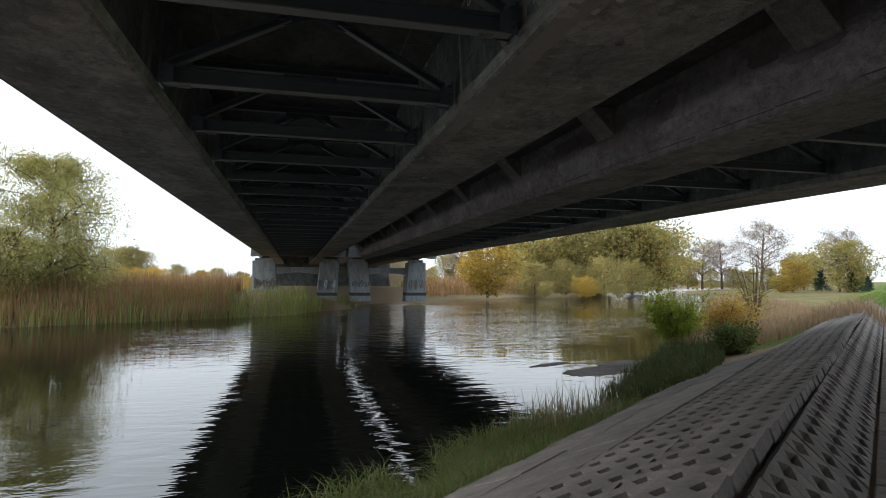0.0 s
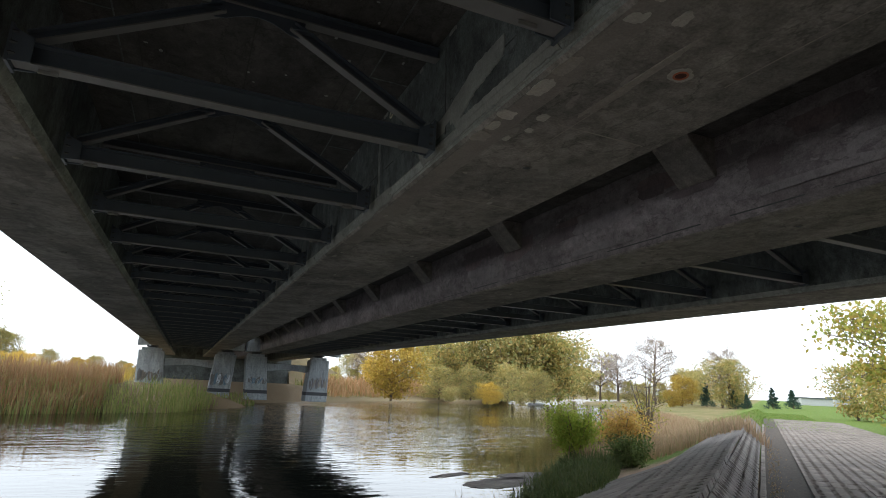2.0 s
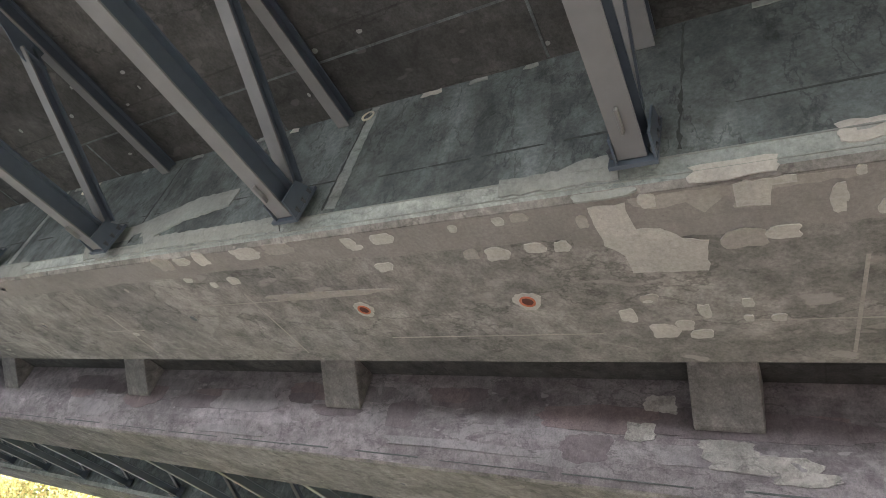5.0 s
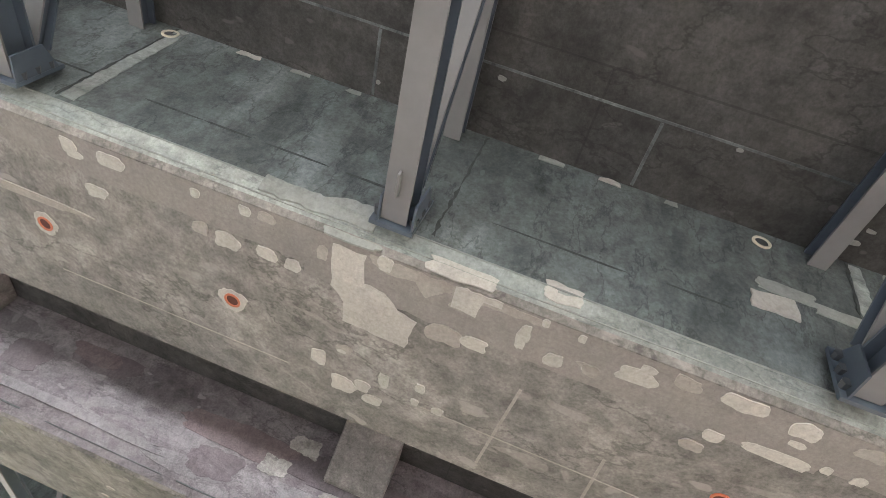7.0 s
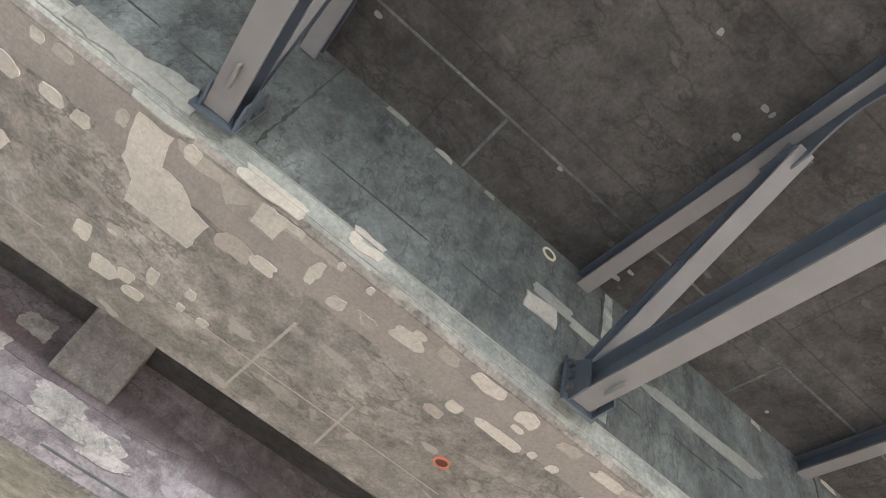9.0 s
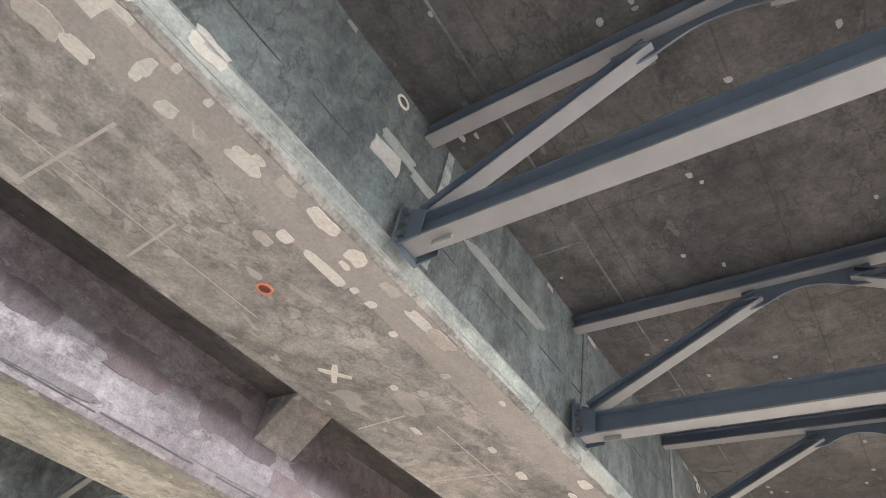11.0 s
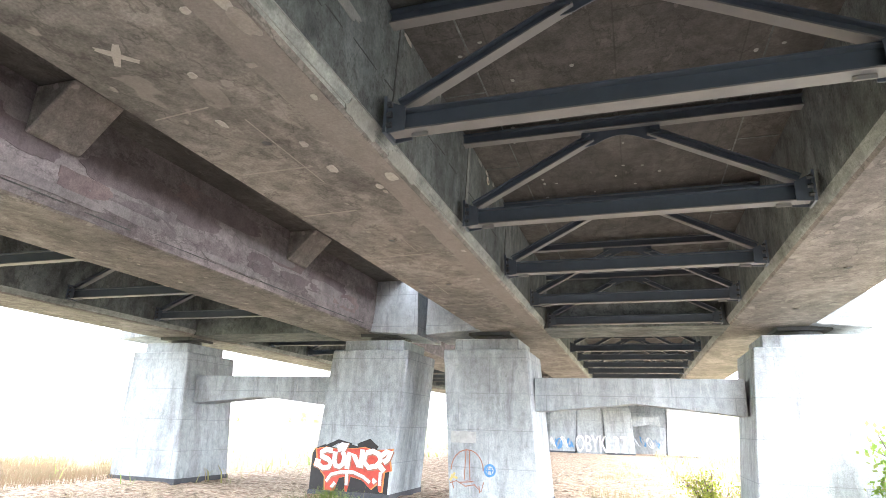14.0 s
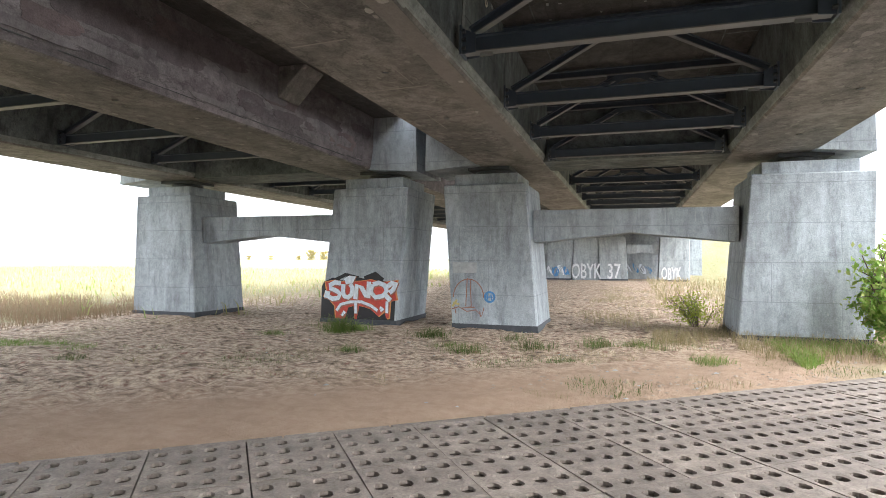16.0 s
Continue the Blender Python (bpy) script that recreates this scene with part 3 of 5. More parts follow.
def build_tie(x0, x1, label):
    e = empty("tie_beam", label, "concrete beam", "tie beams between piers")
    bm = bmesh.new()
    n = 12
    xm = (x0 + x1) / 2
    prof = [(x0, 2.72), (x1, 2.72)]
    for i in range(n + 1):
        x = x1 + (x0 - x1) * i / n
        r = abs(x - xm) / abs(x1 - x0) * 2
        prof.append((x, 2.20 - 0.21 * r))
    extrude_y(bm, prof, -1.25, -0.45)
    part("beam_body", bm, M_PIER, e)
    return e


for x0, x1 in ((-2.10, 2.15), (7.20, 11.42)):
    t_ = build_tie(x0, x1, "grey concrete tie beam with an arched underside between piers")
    t_.location = (0, Y_NEAR, 0)
    copy_thing(t_, pose(0, Y_FAR + 2.1, 0))
for x0, x1 in ((-1.93, 0.42), (6.4, 9.65)):
    t_ = build_tie(x0, x1, "grey concrete tie beam between the piers before the abutment")
    t_.location = (0, Y_BACK, 0)

# abutment behind the last row of piers
ab = empty("abutment", "pale concrete bridge abutment wall with white graffiti", "abutment")
bm = bmesh.new()
box(bm, -5.3, 15.0, Y_BACK - 6.5, Y_BACK - 4.0, -0.5, SLAB_Z + 0.3)
part("wall", bm, M_PIER, ab)
bm = bmesh.new()
box(bm, 2.42, 4.52, Y_BACK - 2.0, Y_BACK - 0.12, -0.4, 3.55)
bevel(bm, 0.25, 4)
part("rounded_buttress", bm, M_PIER, ab)

# the far end of the bridge: abutment between grassy slopes
fa = empty("abutment", "distant concrete bridge abutment between grassy slopes", "abutment")
bm = bmesh.new()
box(bm, -5.3, 15.0, 96.0, 99.0, -0.5, SOFFIT + 1.2)
part("wall", bm, M_WEB, fa)
for xa, xb, xt in ((-7.5, -5.0, -6.0), (27.0, 14.7, 18.5)):
    bm = bmesh.new()
    hexa(bm, [(xa, 93, -0.3), (xb, 93, -0.3), (xb, 140, -0.3), (xa, 140, -0.3)], [(xt, 99, 4.9), (xb, 99, 4.9), (xb, 140, 4.9), (xt, 140, 4.9)])
    bmesh.ops.recalc_face_normals(bm, faces=bm.faces)
    tagged(part("embankment", bm, M_GROUND), "grassy embankment at the far end of the bridge", "embankment", kind="structure")

# ---- marks on the concrete ----
def blob(bm, cx, cy, lx, ly, seed, place, lift=0.004, n=14, squareness=0.55):
    """A flat patch with an uneven outline and a thin edge; place turns (a, b, lift) into a point."""
    r = random.Random(seed)
    top, low = [], []
    large = lx * ly > 0.03 and n >= 12
    n = n if n < 12 else n + (26 if large else 8)
    jag = [(r.choice((7, 9, 11, 13)), r.uniform(0.008, 0.03), r.uniform(0, 6.28)) for _ in range(3)] if large else []
    wob = [r.uniform(0.02, 0.10), r.uniform(0.02, 0.10), r.uniform(0.02, 0.08)]
    ph = [r.uniform(0, 6.28) for _ in range(3)]
    for i in range(n):
        a = 6.28319 * i / n
        c, s = math.cos(a), math.sin(a)
        k = 1 / max(abs(c), abs(s)) * squareness + (1 - squareness)
        k *= 1 + wob[0] * math.sin(2 * a + ph[0]) + wob[1] * math.sin(3 * a + ph[1]) + wob[2] * math.sin(5 * a + ph[2]) + r.uniform(-0.05, 0.05) + sum(w * math.sin(f * a + o) for f, w, o in jag)
        q = (cx + c * k * lx / 2, cy + s * k * ly / 2)
        top.append(bm.verts.new(place(*q, lift)))
        low.append(bm.verts.new(place(*q, -0.002)))
    bm.faces.new(top)
    for i in range(n):
        bm.faces.new((low[i], low[(i + 1) % n], top[(i + 1) % n], top[i]))
    bmesh.ops.recalc_face_normals(bm, faces=bm.faces)


def on_soffit(y, x, lift):
    return (x, y, SOFFIT - lift)


def on_web(y, z, lift):
    """On the braced face of the girder, which leans."""
    x = 1.888 - (0.038 * (z - SOFFIT - 0.045) / 0.095 if z < SOFFIT + 0.14 else 0.038 + 0.05 * (z - SOFFIT - 0.14) / (SLAB_Z + 0.06 - SOFFIT - 0.14))
    return (x - lift, y, z)


PATCH_A = [(0.36, 2.32, 0.20, 0.14), (0.19, 2.3, 0.15, 0.09), (-0.03, 2.11, 0.06, 0.18), (-0.22, 2.19, 0.09, 0.1), (-0.41, 2.16, 0.09, 0.08), (0.89, 3.13, 0.16, 0.16), (0.76, 3.07, 0.1, 0.11), (0.63, 2.93, 0.07, 0.13), (0.91, 2.78, 0.11, 0.07), (1.07, 2.95, 0.1, 0.14), (0.68, 3.17, 0.13, 0.09), (2.54, 2.28, 0.14, 0.09), (1.85, 2.24, 0.1, 0.09), (1.68, 2.26, 0.15, 0.12), (1.43, 2.24, 0.13, 0.08), (1.27, 2.25, 0.09, 0.09), (1.1, 2.07, 0.06, 0.1)]
PATCH_B = [(0.75, 1.98, 0.08, 0.10), (-0.11, 1.96, 0.04, 0.05), (-0.3, 1.97, 0.04, 0.05), (4.64, 1.98, 0.21, 0.16), (4.39, 1.98, 0.17, 0.09), (4.16, 1.98, 0.16, 0.15), (3.64, 1.99, 0.29, 0.12), (3.3, 1.98, 0.28, 0.11), (4.06, 2.27, 0.13, 0.09), (4.33, 2.3, 0.08, 0.07), (1.56, 1.99, 0.07, 0.07), (1.43, 1.98, 0.1, 0.07), (1.86, 2.0, 0.06, 0.06), (2.39, 2.01, 0.17, 0.1), (2.66, 2.01, 0.1, 0.1), (3.29, 2.53, 1.13, 0.07), (0.4, 2.86, 0.06, 0.08), (0.26, 3.01, 0.08, 0.06), (0.41, 3.01, 0.05, 0.06)]
PATCH_C = [(-1.05, 2.41, 0.14, 0.1), (-1.10, 2.28, 0.12, 0.1), (-1.11, 1.99, 0.25, 0.12), (-1.41, 2.25, 0.40, 0.10), (-0.22, 2.2, 0.08, 0.08), (-0.04, 2.1, 0.07, 0.1), (-0.38, 2.16, 0.05, 0.05), (-0.62, 2.08, 0.24, 0.13), (-0.84, 2.0, 0.16, 0.11), (-1.63, 2.21, 0.06, 0.07), (-1.78, 2.2, 0.08, 0.08), (-2.04, 2.01, 0.28, 0.10), (-2.25, 2.0, 0.3, 0.14), (-2.62, 2.67, 0.07, 0.07), (-2.08, 2.26, 0.06, 0.07), (-3.68, 2.46, 0.11, 0.07), (-2.62, 2.21, 0.07, 0.08), (-4.17, 2.46, 0.16, 0.1), (-4.45, 2.01, 0.2, 0.12), (-1.41, 2.01, 0.16, 0.14), (-1.72, 2.0, 0.18, 0.1)]
seed = 11
for lot in (PATCH_A, PATCH_B, PATCH_C):
    for y, x, ly, lx in lot:
        seed += 1
        ly, lx = (ly * 0.85, lx * 0.8) if lot is PATCH_C else (ly, lx)
        bm = bmesh.new()
        blob(bm, y, x, ly, lx, seed, on_soffit, 0.005 + 0.00035 * (seed % 17))
        part("repair_patch", bm, M_PATCHW if seed % 4 == 0 else M_PATCH, DECK_A)
rnd = random.Random(5)
for k in range(70):
    y, x, side = rnd.uniform(-11, 14), rnd.choice((rnd.uniform(1.95, 2.3), rnd.uniform(2.0, 3.3))), k % 5
    x = (x, x, mx(x, 1), -x, mx(x, 1))[side]
    bm = bmesh.new()
    blob(bm, y, x, rnd.uniform(0.04, 0.12), rnd.uniform(0.03, 0.07), 100 + k, on_soffit, 0.0065, 9)
    part("repair_patch", bm, M_PATCHW if side else M_PATCH, DECK_B if side in (2, 4) else DECK_A)
def sheet(outline, place, lift, seed):
    """A thin trowelled area: straight runs between corners, roughened at the edge."""
    r = random.Random(seed)
    bm = bmesh.new()
    rim = []
    for (a, b), (c, d) in zip(outline, outline[1:] + outline[:1]):
        k = max(2, int(math.hypot(c - a, d - b) / 0.04))
        rim += [(a + (c - a) * i / k + r.uniform(-0.008, 0.008), b + (d - b) * i / k + r.uniform(-0.008, 0.008)) for i in range(k)]
    top = [bm.verts.new(place(a, b, lift)) for a, b in rim]
    low = [bm.verts.new(place(a, b, -0.002)) for a, b in rim]
    bm.faces.new(top)
    for i in range(len(rim)):
        j = (i + 1) % len(rim)
        bm.faces.new((low[i], low[j], top[j], top[i]))
    bmesh.ops.recalc_face_normals(bm, faces=bm.faces)
    bmesh.ops.triangulate(bm, faces=[f for f in bm.faces if len(f.verts) > 4])
    return bm


part("repair_patch", sheet([(1.05, 1.97), (0.86, 1.98), (0.85, 2.17), (0.72, 2.19), (0.64, 2.28), (0.52, 2.32), (0.55, 2.55), (0.94, 2.53), (0.95, 2.38), (1.03, 2.28)], on_soffit, 0.006, 1), M_PATCH, DECK_A)
part("repair_patch", sheet([(0.36, 1.94), (0.12, 1.94), (0.11, 1.98), (0.22, 1.99), (0.23, 2.10), (0.37, 2.10)], on_soffit, 0.007, 2), M_PATCH, DECK_A)
part("repair_patch", sheet([(0.84, 1.95), (-0.1, 1.95), (-0.1, 1.99), (0.4, 2.02), (0.5, 2.1), (0.58, 2.03), (0.72, 2.05), (0.82, 2.0)], on_soffit, 0.0045, 3), M_PATCHW, DECK_A)
part("repair_patch", sheet([(5.8, 3.86), (5.9, 4.10), (5.15, 4.18), (4.45, 4.37), (3.95, 4.39), (3.97, 4.20), (4.5, 4.12), (4.8, 3.99), (3.3, 3.97), (3.22, 3.86)], on_web, 0.012, 4), M_PATCHG, DECK_A)
part("repair_patch", sheet([(1.52, 3.85), (1.52, 3.95), (1.18, 3.95), (1.08, 4.0), (0.87, 4.0), (0.86, 3.86)], on_web, 0.013, 5), M_PATCHG, DECK_A)
part("repair_patch", sheet([(-1.1, 4.46), (-1.34, 4.49), (-1.36, 4.34), (-1.1, 4.34)], on_web, 0.011, 6), M_PATCH, DECK_A)
# coated strips along the soffit edge, in lengths
rnd = random.Random(8)
for y0, y1, wd in ((-12.5, -7.0, 0.30), (-7.0, -4.0, 0.28), (-4.0, -1.6, 0.33), (-1.6, 1.2, 0.37), (1.2, 2.6, 0.29), (2.6, 4.4, 0.25), (4.4, 9.5, 0.27)):
    bm = bmesh.new()
    n = int((y1 - y0) / 0.12)
    inn = [(y0 + (y1 - y0) * i / n, 1.935) for i in range(n + 1)]
    out = [(y, 1.90 + wd + 0.012 * rnd.uniform(-1, 1)) for y, _ in inn]
    vi = [bm.verts.new((x, y, SOFFIT - 0.003)) for y, x in inn]
    vo = [bm.verts.new((x, y, SOFFIT - 0.003)) for y, x in out]
    vt = [bm.verts.new((x, y, SOFFIT + 0.002)) for y, x in out]
    for i in range(n):
        bm.faces.new((vi[i], vi[i + 1], vo[i + 1], vo[i]))
        bm.faces.new((vo[i], vo[i + 1], vt[i + 1], vt[i]))
    part("mortar_strip", bm, M_BAND, DECK_A, "smooth brownish mortar strip along the soffit edge")
# the pale cross
bm = bmesh.new()
for ang in (0.75, -0.75):
    c, s = math.cos(ang), math.sin(ang)
    def cross_at(a, b, lift):
        return (2.99 + a * s + b * c, -2.31 + a * c - b * s, SOFFIT - lift)
    blob(bm, 0, 0, 0.26, 0.05, 3, cross_at, 0.0035 + (0.001 if ang > 0 else 0), 10, 0.9)
part("mortar_cross", bm, M_PATCH, DECK_A, "pale mortar cross on the soffit")
# mortar on the web ledge and face: middle y, middle z, length, height
for k, (y, z, ly, lz) in enumerate(((0.36, 3.90, 0.36, 0.08), (-0.14, 3.99, 0.20, 0.10),
                                    (-1.30, 4.55, 0.34, 0.09), (-1.62, 4.50, 0.34, 0.08), (-2.7, 4.50, 1.1, 0.10), (-3.55, 3.93, 0.5, 0.12), (-4.4, 3.92, 0.6, 0.1), (7.5, 3.95, 1.2, 0.14), (9.8, 3.95, 0.9, 0.12), (12.2, 3.95, 1.0, 0.14), (0.95, 3.86, 0.3, 0.04))):
    bm = bmesh.new()
    blob(bm, y, z - (0.075 if z < 4.4 else 0), ly, lz, 400 + k, on_web, 0.005 + 0.0004 * k, 18, 0.95)
    part("repair_patch", bm, M_PATCHG if k > 1 else M_PATCH, DECK_A)
# upright pour joints on the web beside each cross frame, with pale making-good at the top
for k in range(-2, 7):
    y = FRAME_Y0 + FRAME_STEP * (k + 4)
    part("form_seam", sheet([(y - 0.19, 3.97), (y - 0.175, 3.97), (y - 0.175, 5.02), (y - 0.19, 5.02)], on_web, 0.004, 30 + k), M_STAIN, DECK_A)
    part("form_seam", sheet([(y - 0.30, 3.97), (y - 0.195, 3.97), (y - 0.195, 5.02), (y - 0.27, 5.02)], on_web, 0.0035, 60 + k), M_LEDGE if k % 2 else M_WEB, DECK_A)
    for j in range(3):
        a = y + 0.45 + 0.5 * j + 0.13 * ((k * 7 + j * 3) % 4)
        part("repair_patch", sheet([(a, 4.985), (a + 0.10 + 0.04 * j, 4.99), (a + 0.09 + 0.04 * j, 5.03), (a + 0.01, 5.03)], on_web, 0.006, 90 + 3 * k + j), M_PATCH if j == k % 3 else M_PATCHG, DECK_A)
# thin seam lines along the web foot
for z in (3.838, 3.925):
    bm = bmesh.new()
    box(bm, on_web(0, z, 0.006)[0], on_web(0, z, -0.004)[0], -13.0, 20.0, z, z + 0.008)
    part("form_seam", bm, M_PATCHG, DECK_A)
# shutter joints: pale raised lines on the soffit and the deck underside
rnd = random.Random(31)
for y in (-10.2, -8.1, -6.9, -5.2, -4.1, -3.0, -0.75, -0.15, 4.1, 6.4, 8.8, 11.3, 13.9):
    bm = bmesh.new()
    xa = 2.35 + rnd.uniform(0, 0.5)
    w = rnd.uniform(0.012, 0.03)
    y2 = y + rnd.uniform(-0.06, 0.06)
    hexa(bm, [(xa, y, SOFFIT - 0.003), (3.38, y2, SOFFIT - 0.003), (3.38, y2 + w, SOFFIT - 0.003), (xa, y + w, SOFFIT - 0.003)],
         [(xa, y, SOFFIT + 0.002), (3.38, y2, SOFFIT + 0.002), (3.38, y2 + w, SOFFIT + 0.002), (xa, y + w, SOFFIT + 0.002)])
    bmesh.ops.recalc_face_normals(bm, faces=bm.faces)
    part("form_seam", bm, M_PATCHW, DECK_A)
for k in range(9):
    bm = bmesh.new()
    y0 = -9.5 + 2.6 * k + rnd.uniform(-0.4, 0.4)
    x = 2.45 + rnd.uniform(0, 0.7)
    box(bm, x, x + 0.010, y0, y0 + rnd.uniform(0.7, 2.0), SOFFIT - 0.003, SOFFIT + 0.002)
    part("form_seam", bm, M_PATCHW, DECK_A)
for sg in (-1, 1):
    bm = bmesh.new()
    box(bm, sg * 1.33 - 0.008, sg * 1.33 + 0.008, -12.9, 24.0, SLAB_Z - 0.006, SLAB_Z + 0.002)
    part("form_seam", bm, M_WEB, DECK_A)
    for k in range(14):
        bm = bmesh.new()
        y = -12.1 + 2.286 * k + rnd.uniform(-0.5, 0.5)
        xa, xb = sorted((sg * 1.345, sg * 1.79))
        box(bm, xa, xb, y, y + 0.02, SLAB_Z - 0.006, SLAB_Z + 0.002)
        part("form_seam", bm, M_WEB, DECK_A)
# rough dark crack along the web, in short uneven lengths
rnd = random.Random(64)
y = -8.0
z = 4.33
while y < 9.0:
    ly = rnd.uniform(0.25, 0.7)
    bm = bmesh.new()
    blob(bm, y + ly / 2, z, ly, rnd.uniform(0.006, 0.016), int(y * 100) + 5000, on_web, 0.003, 16, 0.2)
    part("web_crack", bm, M_STAIN, DECK_A)
    y += ly * rnd.uniform(1.0, 1.9)
    z = min(4.5, max(4.2, z + rnd.uniform(-0.05, 0.05)))
# the stained web between the decks: ragged dark and reddish washes, pale mortar patches
def on_web_b(y, z, lift):
    x = 6.12 - 0.06 * min(1.0, (z - SOFFIT - 0.03) / 0.37) - 0.04 * max(0.0, (z - SOFFIT - 0.40) / 0.91)
    return (x - lift, y, z)


rnd = random.Random(91)
for k in range(46):
    y = -12.0 + 26.0 * k / 46 + rnd.uniform(-0.4, 0.4)
    bm = bmesh.new()
    h = rnd.uniform(0.14, 0.42)
    z = rnd.choice((4.86 - h / 2, 4.7 - h / 2, 4.45, 4.2))
    blob(bm, y, z, rnd.uniform(0.5, 1.9), h, 7000 + k, on_web_b, 0.003 + 0.0004 * (k % 9), 22, 0.45)
    part("web_stain", bm, (M_WASHD, M_WASHR, M_WASHD, M_WASHL)[k % 4], DECK_B)
for k, (y, z, ly, lz) in enumerate(((0.62, 4.18, 0.9, 0.20), (0.25, 4.08, 0.5, 0.12), (1.75, 4.42, 0.30, 0.20), (0.9, 4.32, 0.5, 0.14), (1.55, 4.75, 0.32, 0.2), (6.15, 4.8, 0.16, 0.2), (4.0, 4.1, 2.1, 0.10), (8.2, 4.02, 1.6, 0.12), (-1.4, 3.97, 1.2, 0.10), (-4.2, 4.02, 1.6, 0.12), (-7.6, 3.98, 1.4, 0.1))):
    bm = bmesh.new()
    blob(bm, y, z, ly, lz, 7400 + k, on_web_b, 0.008 + 0.0004 * k, 18, 0.95)
    part("repair_patch", bm, M_WASHL if k > 5 else M_SOFFIT, DECK_B)
# a raised pour joint along the foot of the same web, in uneven lengths
y = -12.5
while y < 16.0:
    ly = rnd.uniform(0.6, 1.8)
    bm = bmesh.new()
    z = 3.90 + rnd.uniform(-0.02, 0.02)
    box(bm, on_web_b(0, z, 0.006)[0], on_web_b(0, z, -0.004)[0], y, y + ly, z, z + rnd.uniform(0.008, 0.02))
    part("form_seam", bm, M_STAIN, DECK_B)
    y += ly + rnd.uniform(0.0, 0.5)
# small pale dots where ties were filled
rnd = random.Random(21)
bm = bmesh.new()
for k in range(110):
    y = rnd.uniform(-9, 9)
    blob(bm, y, rnd.uniform(-1.6, 1.7), rnd.uniform(0.025, 0.06), rnd.uniform(0.025, 0.05), 600 + k, lambda a, b, l: (b, a, SLAB_Z - l), 0.004, 7)
tagged(part("tie_hole_filling", bm, M_PATCHG, DECK_A, "small pale filled spots on the deck underside"), kind="stuff")


def sleeve(name, at, axis, r_out, r_in, mat, parent, ring=None, label=""):
    """A pipe sleeve that ends flush: a raised rim, and a flat disc coloured dark for the shaded bore."""
    m = Matrix.Translation(at) @ Vector(axis).to_track_quat("Z", "Y").to_matrix().to_4x4()
    bm = bmesh.new()
    n = 24
    loops = []
    for r, h in ((r_out, 0.0), (r_out, 0.010), (r_in, 0.010), (r_in * 0.95, 0.004)):
        loops.append([bm.verts.new(m @ Vector((r * math.cos(6.28319 * i / n), r * math.sin(6.28319 * i / n), h))) for i in range(n)])
    for a, b in zip(loops, loops[1:]):
        for i in range(n):
            bm.faces.new((a[i], a[(i + 1) % n], b[(i + 1) % n], b[i]))
    ob = part(name, bm, mat, parent, label)
    # flat disc; its dark colour stands for the shade down the hole
    bm = bmesh.new()
    bmesh.ops.create_circle(bm, cap_ends=True, segments=n, radius=r_in, matrix=m @ Matrix.Translation((0, 0, 0.0045)))
    part("bore", bm, M_HOLE if mat is M_PVC else M_DARK, ob)
    if ring:
        bm = bmesh.new()
        blob(bm, 0, 0, ring, ring, int(at[1] * 100) + 900, lambda a, b, l: m @ Vector((a, b, l)), 0.0035, 16, 0.0)
        part("mortar_collar", bm, M_PATCH, ob)
    return ob


holes = [(1.67, 0.19), (3.03, 0.18), (5.11, 0), (7.95, 0), (10.1, 0), (12.6, 0), (13.85, 0), (16.0, 0), (18.4, 0), (21, 0), (-1.38, 0.0), (-3.59, 0), (-6.25, 0), (-8.58, 0), (-11.4, 0)]
for y, ring in holes:
    sleeve("drain_sleeve", (2.75, y, SOFFIT), (0, 0, -1), 0.055, 0.042, M_PVC if -2 < y < 4 else M_SOFFIT, DECK_A, ring, "orange plastic pipe sleeve in the soffit" if -2 < y < 4 else "")
    if y not in (1.67, 3.03, -1.38):
        sleeve("drain_sleeve", (-2.76, y - 0.05, SOFFIT), (0, 0, -1), 0.055, 0.044, M_SOFFIT, DECK_A)
        sleeve("drain_sleeve", (6.84, y, SOFFIT), (0, 0, -1), 0.055, 0.044, M_SOFFIT, DECK_B)
    else:
        sleeve("drain_sleeve", (6.84, y, SOFFIT), (0, 0, -1), 0.06, 0.044, M_PVC, DECK_B)
for y in (2.86, -1.19, -7.3, 6.9):
    sleeve("vent_ring", on_web(y, 4.93, 0), (-1, 0, 0.04), 0.058, 0.042, M_RING, DECK_A, 0, "cream plastic vent ring high on the girder web")


# ---- graffiti ----
def face_y(z):
    return -0.06 * (z + 0.8) / 4.12


def words(txt, size, offset, depth=0.0):
    cu = bpy.data.curves.new("lettering", "FONT")
    cu.body, cu.size, cu.offset, cu.align_x = txt, size, offset, "CENTER"
    cu.resolution_u = 3
    ob = bpy.data.objects.new("lettering", cu)
    scene.collection.objects.link(ob)
    dg = bpy.context.evaluated_depsgraph_get()
    me = bpy.data.meshes.new_from_object(ob.evaluated_get(dg))
    bpy.data.objects.remove(ob)
    return me


def paint_word(txt, cx, z, size, offset, lift, mat, parent, name, wide=1.0, arch=0.0):
    """Lettering on the pier's river face; x runs the other way there."""
    me = words(txt, size, offset)
    for vt in me.vertices:
        a, b = vt.co.x * wide, vt.co.y + arch * math.sin(vt.co.x * 5.0)
        zz = z + b
        vt.co = (cx - a, face_y(zz) + lift, zz)
    me.materials.clear()
    me.materials.append(mat)
    ob = new(name, me)
    ob.parent = parent
    return ob


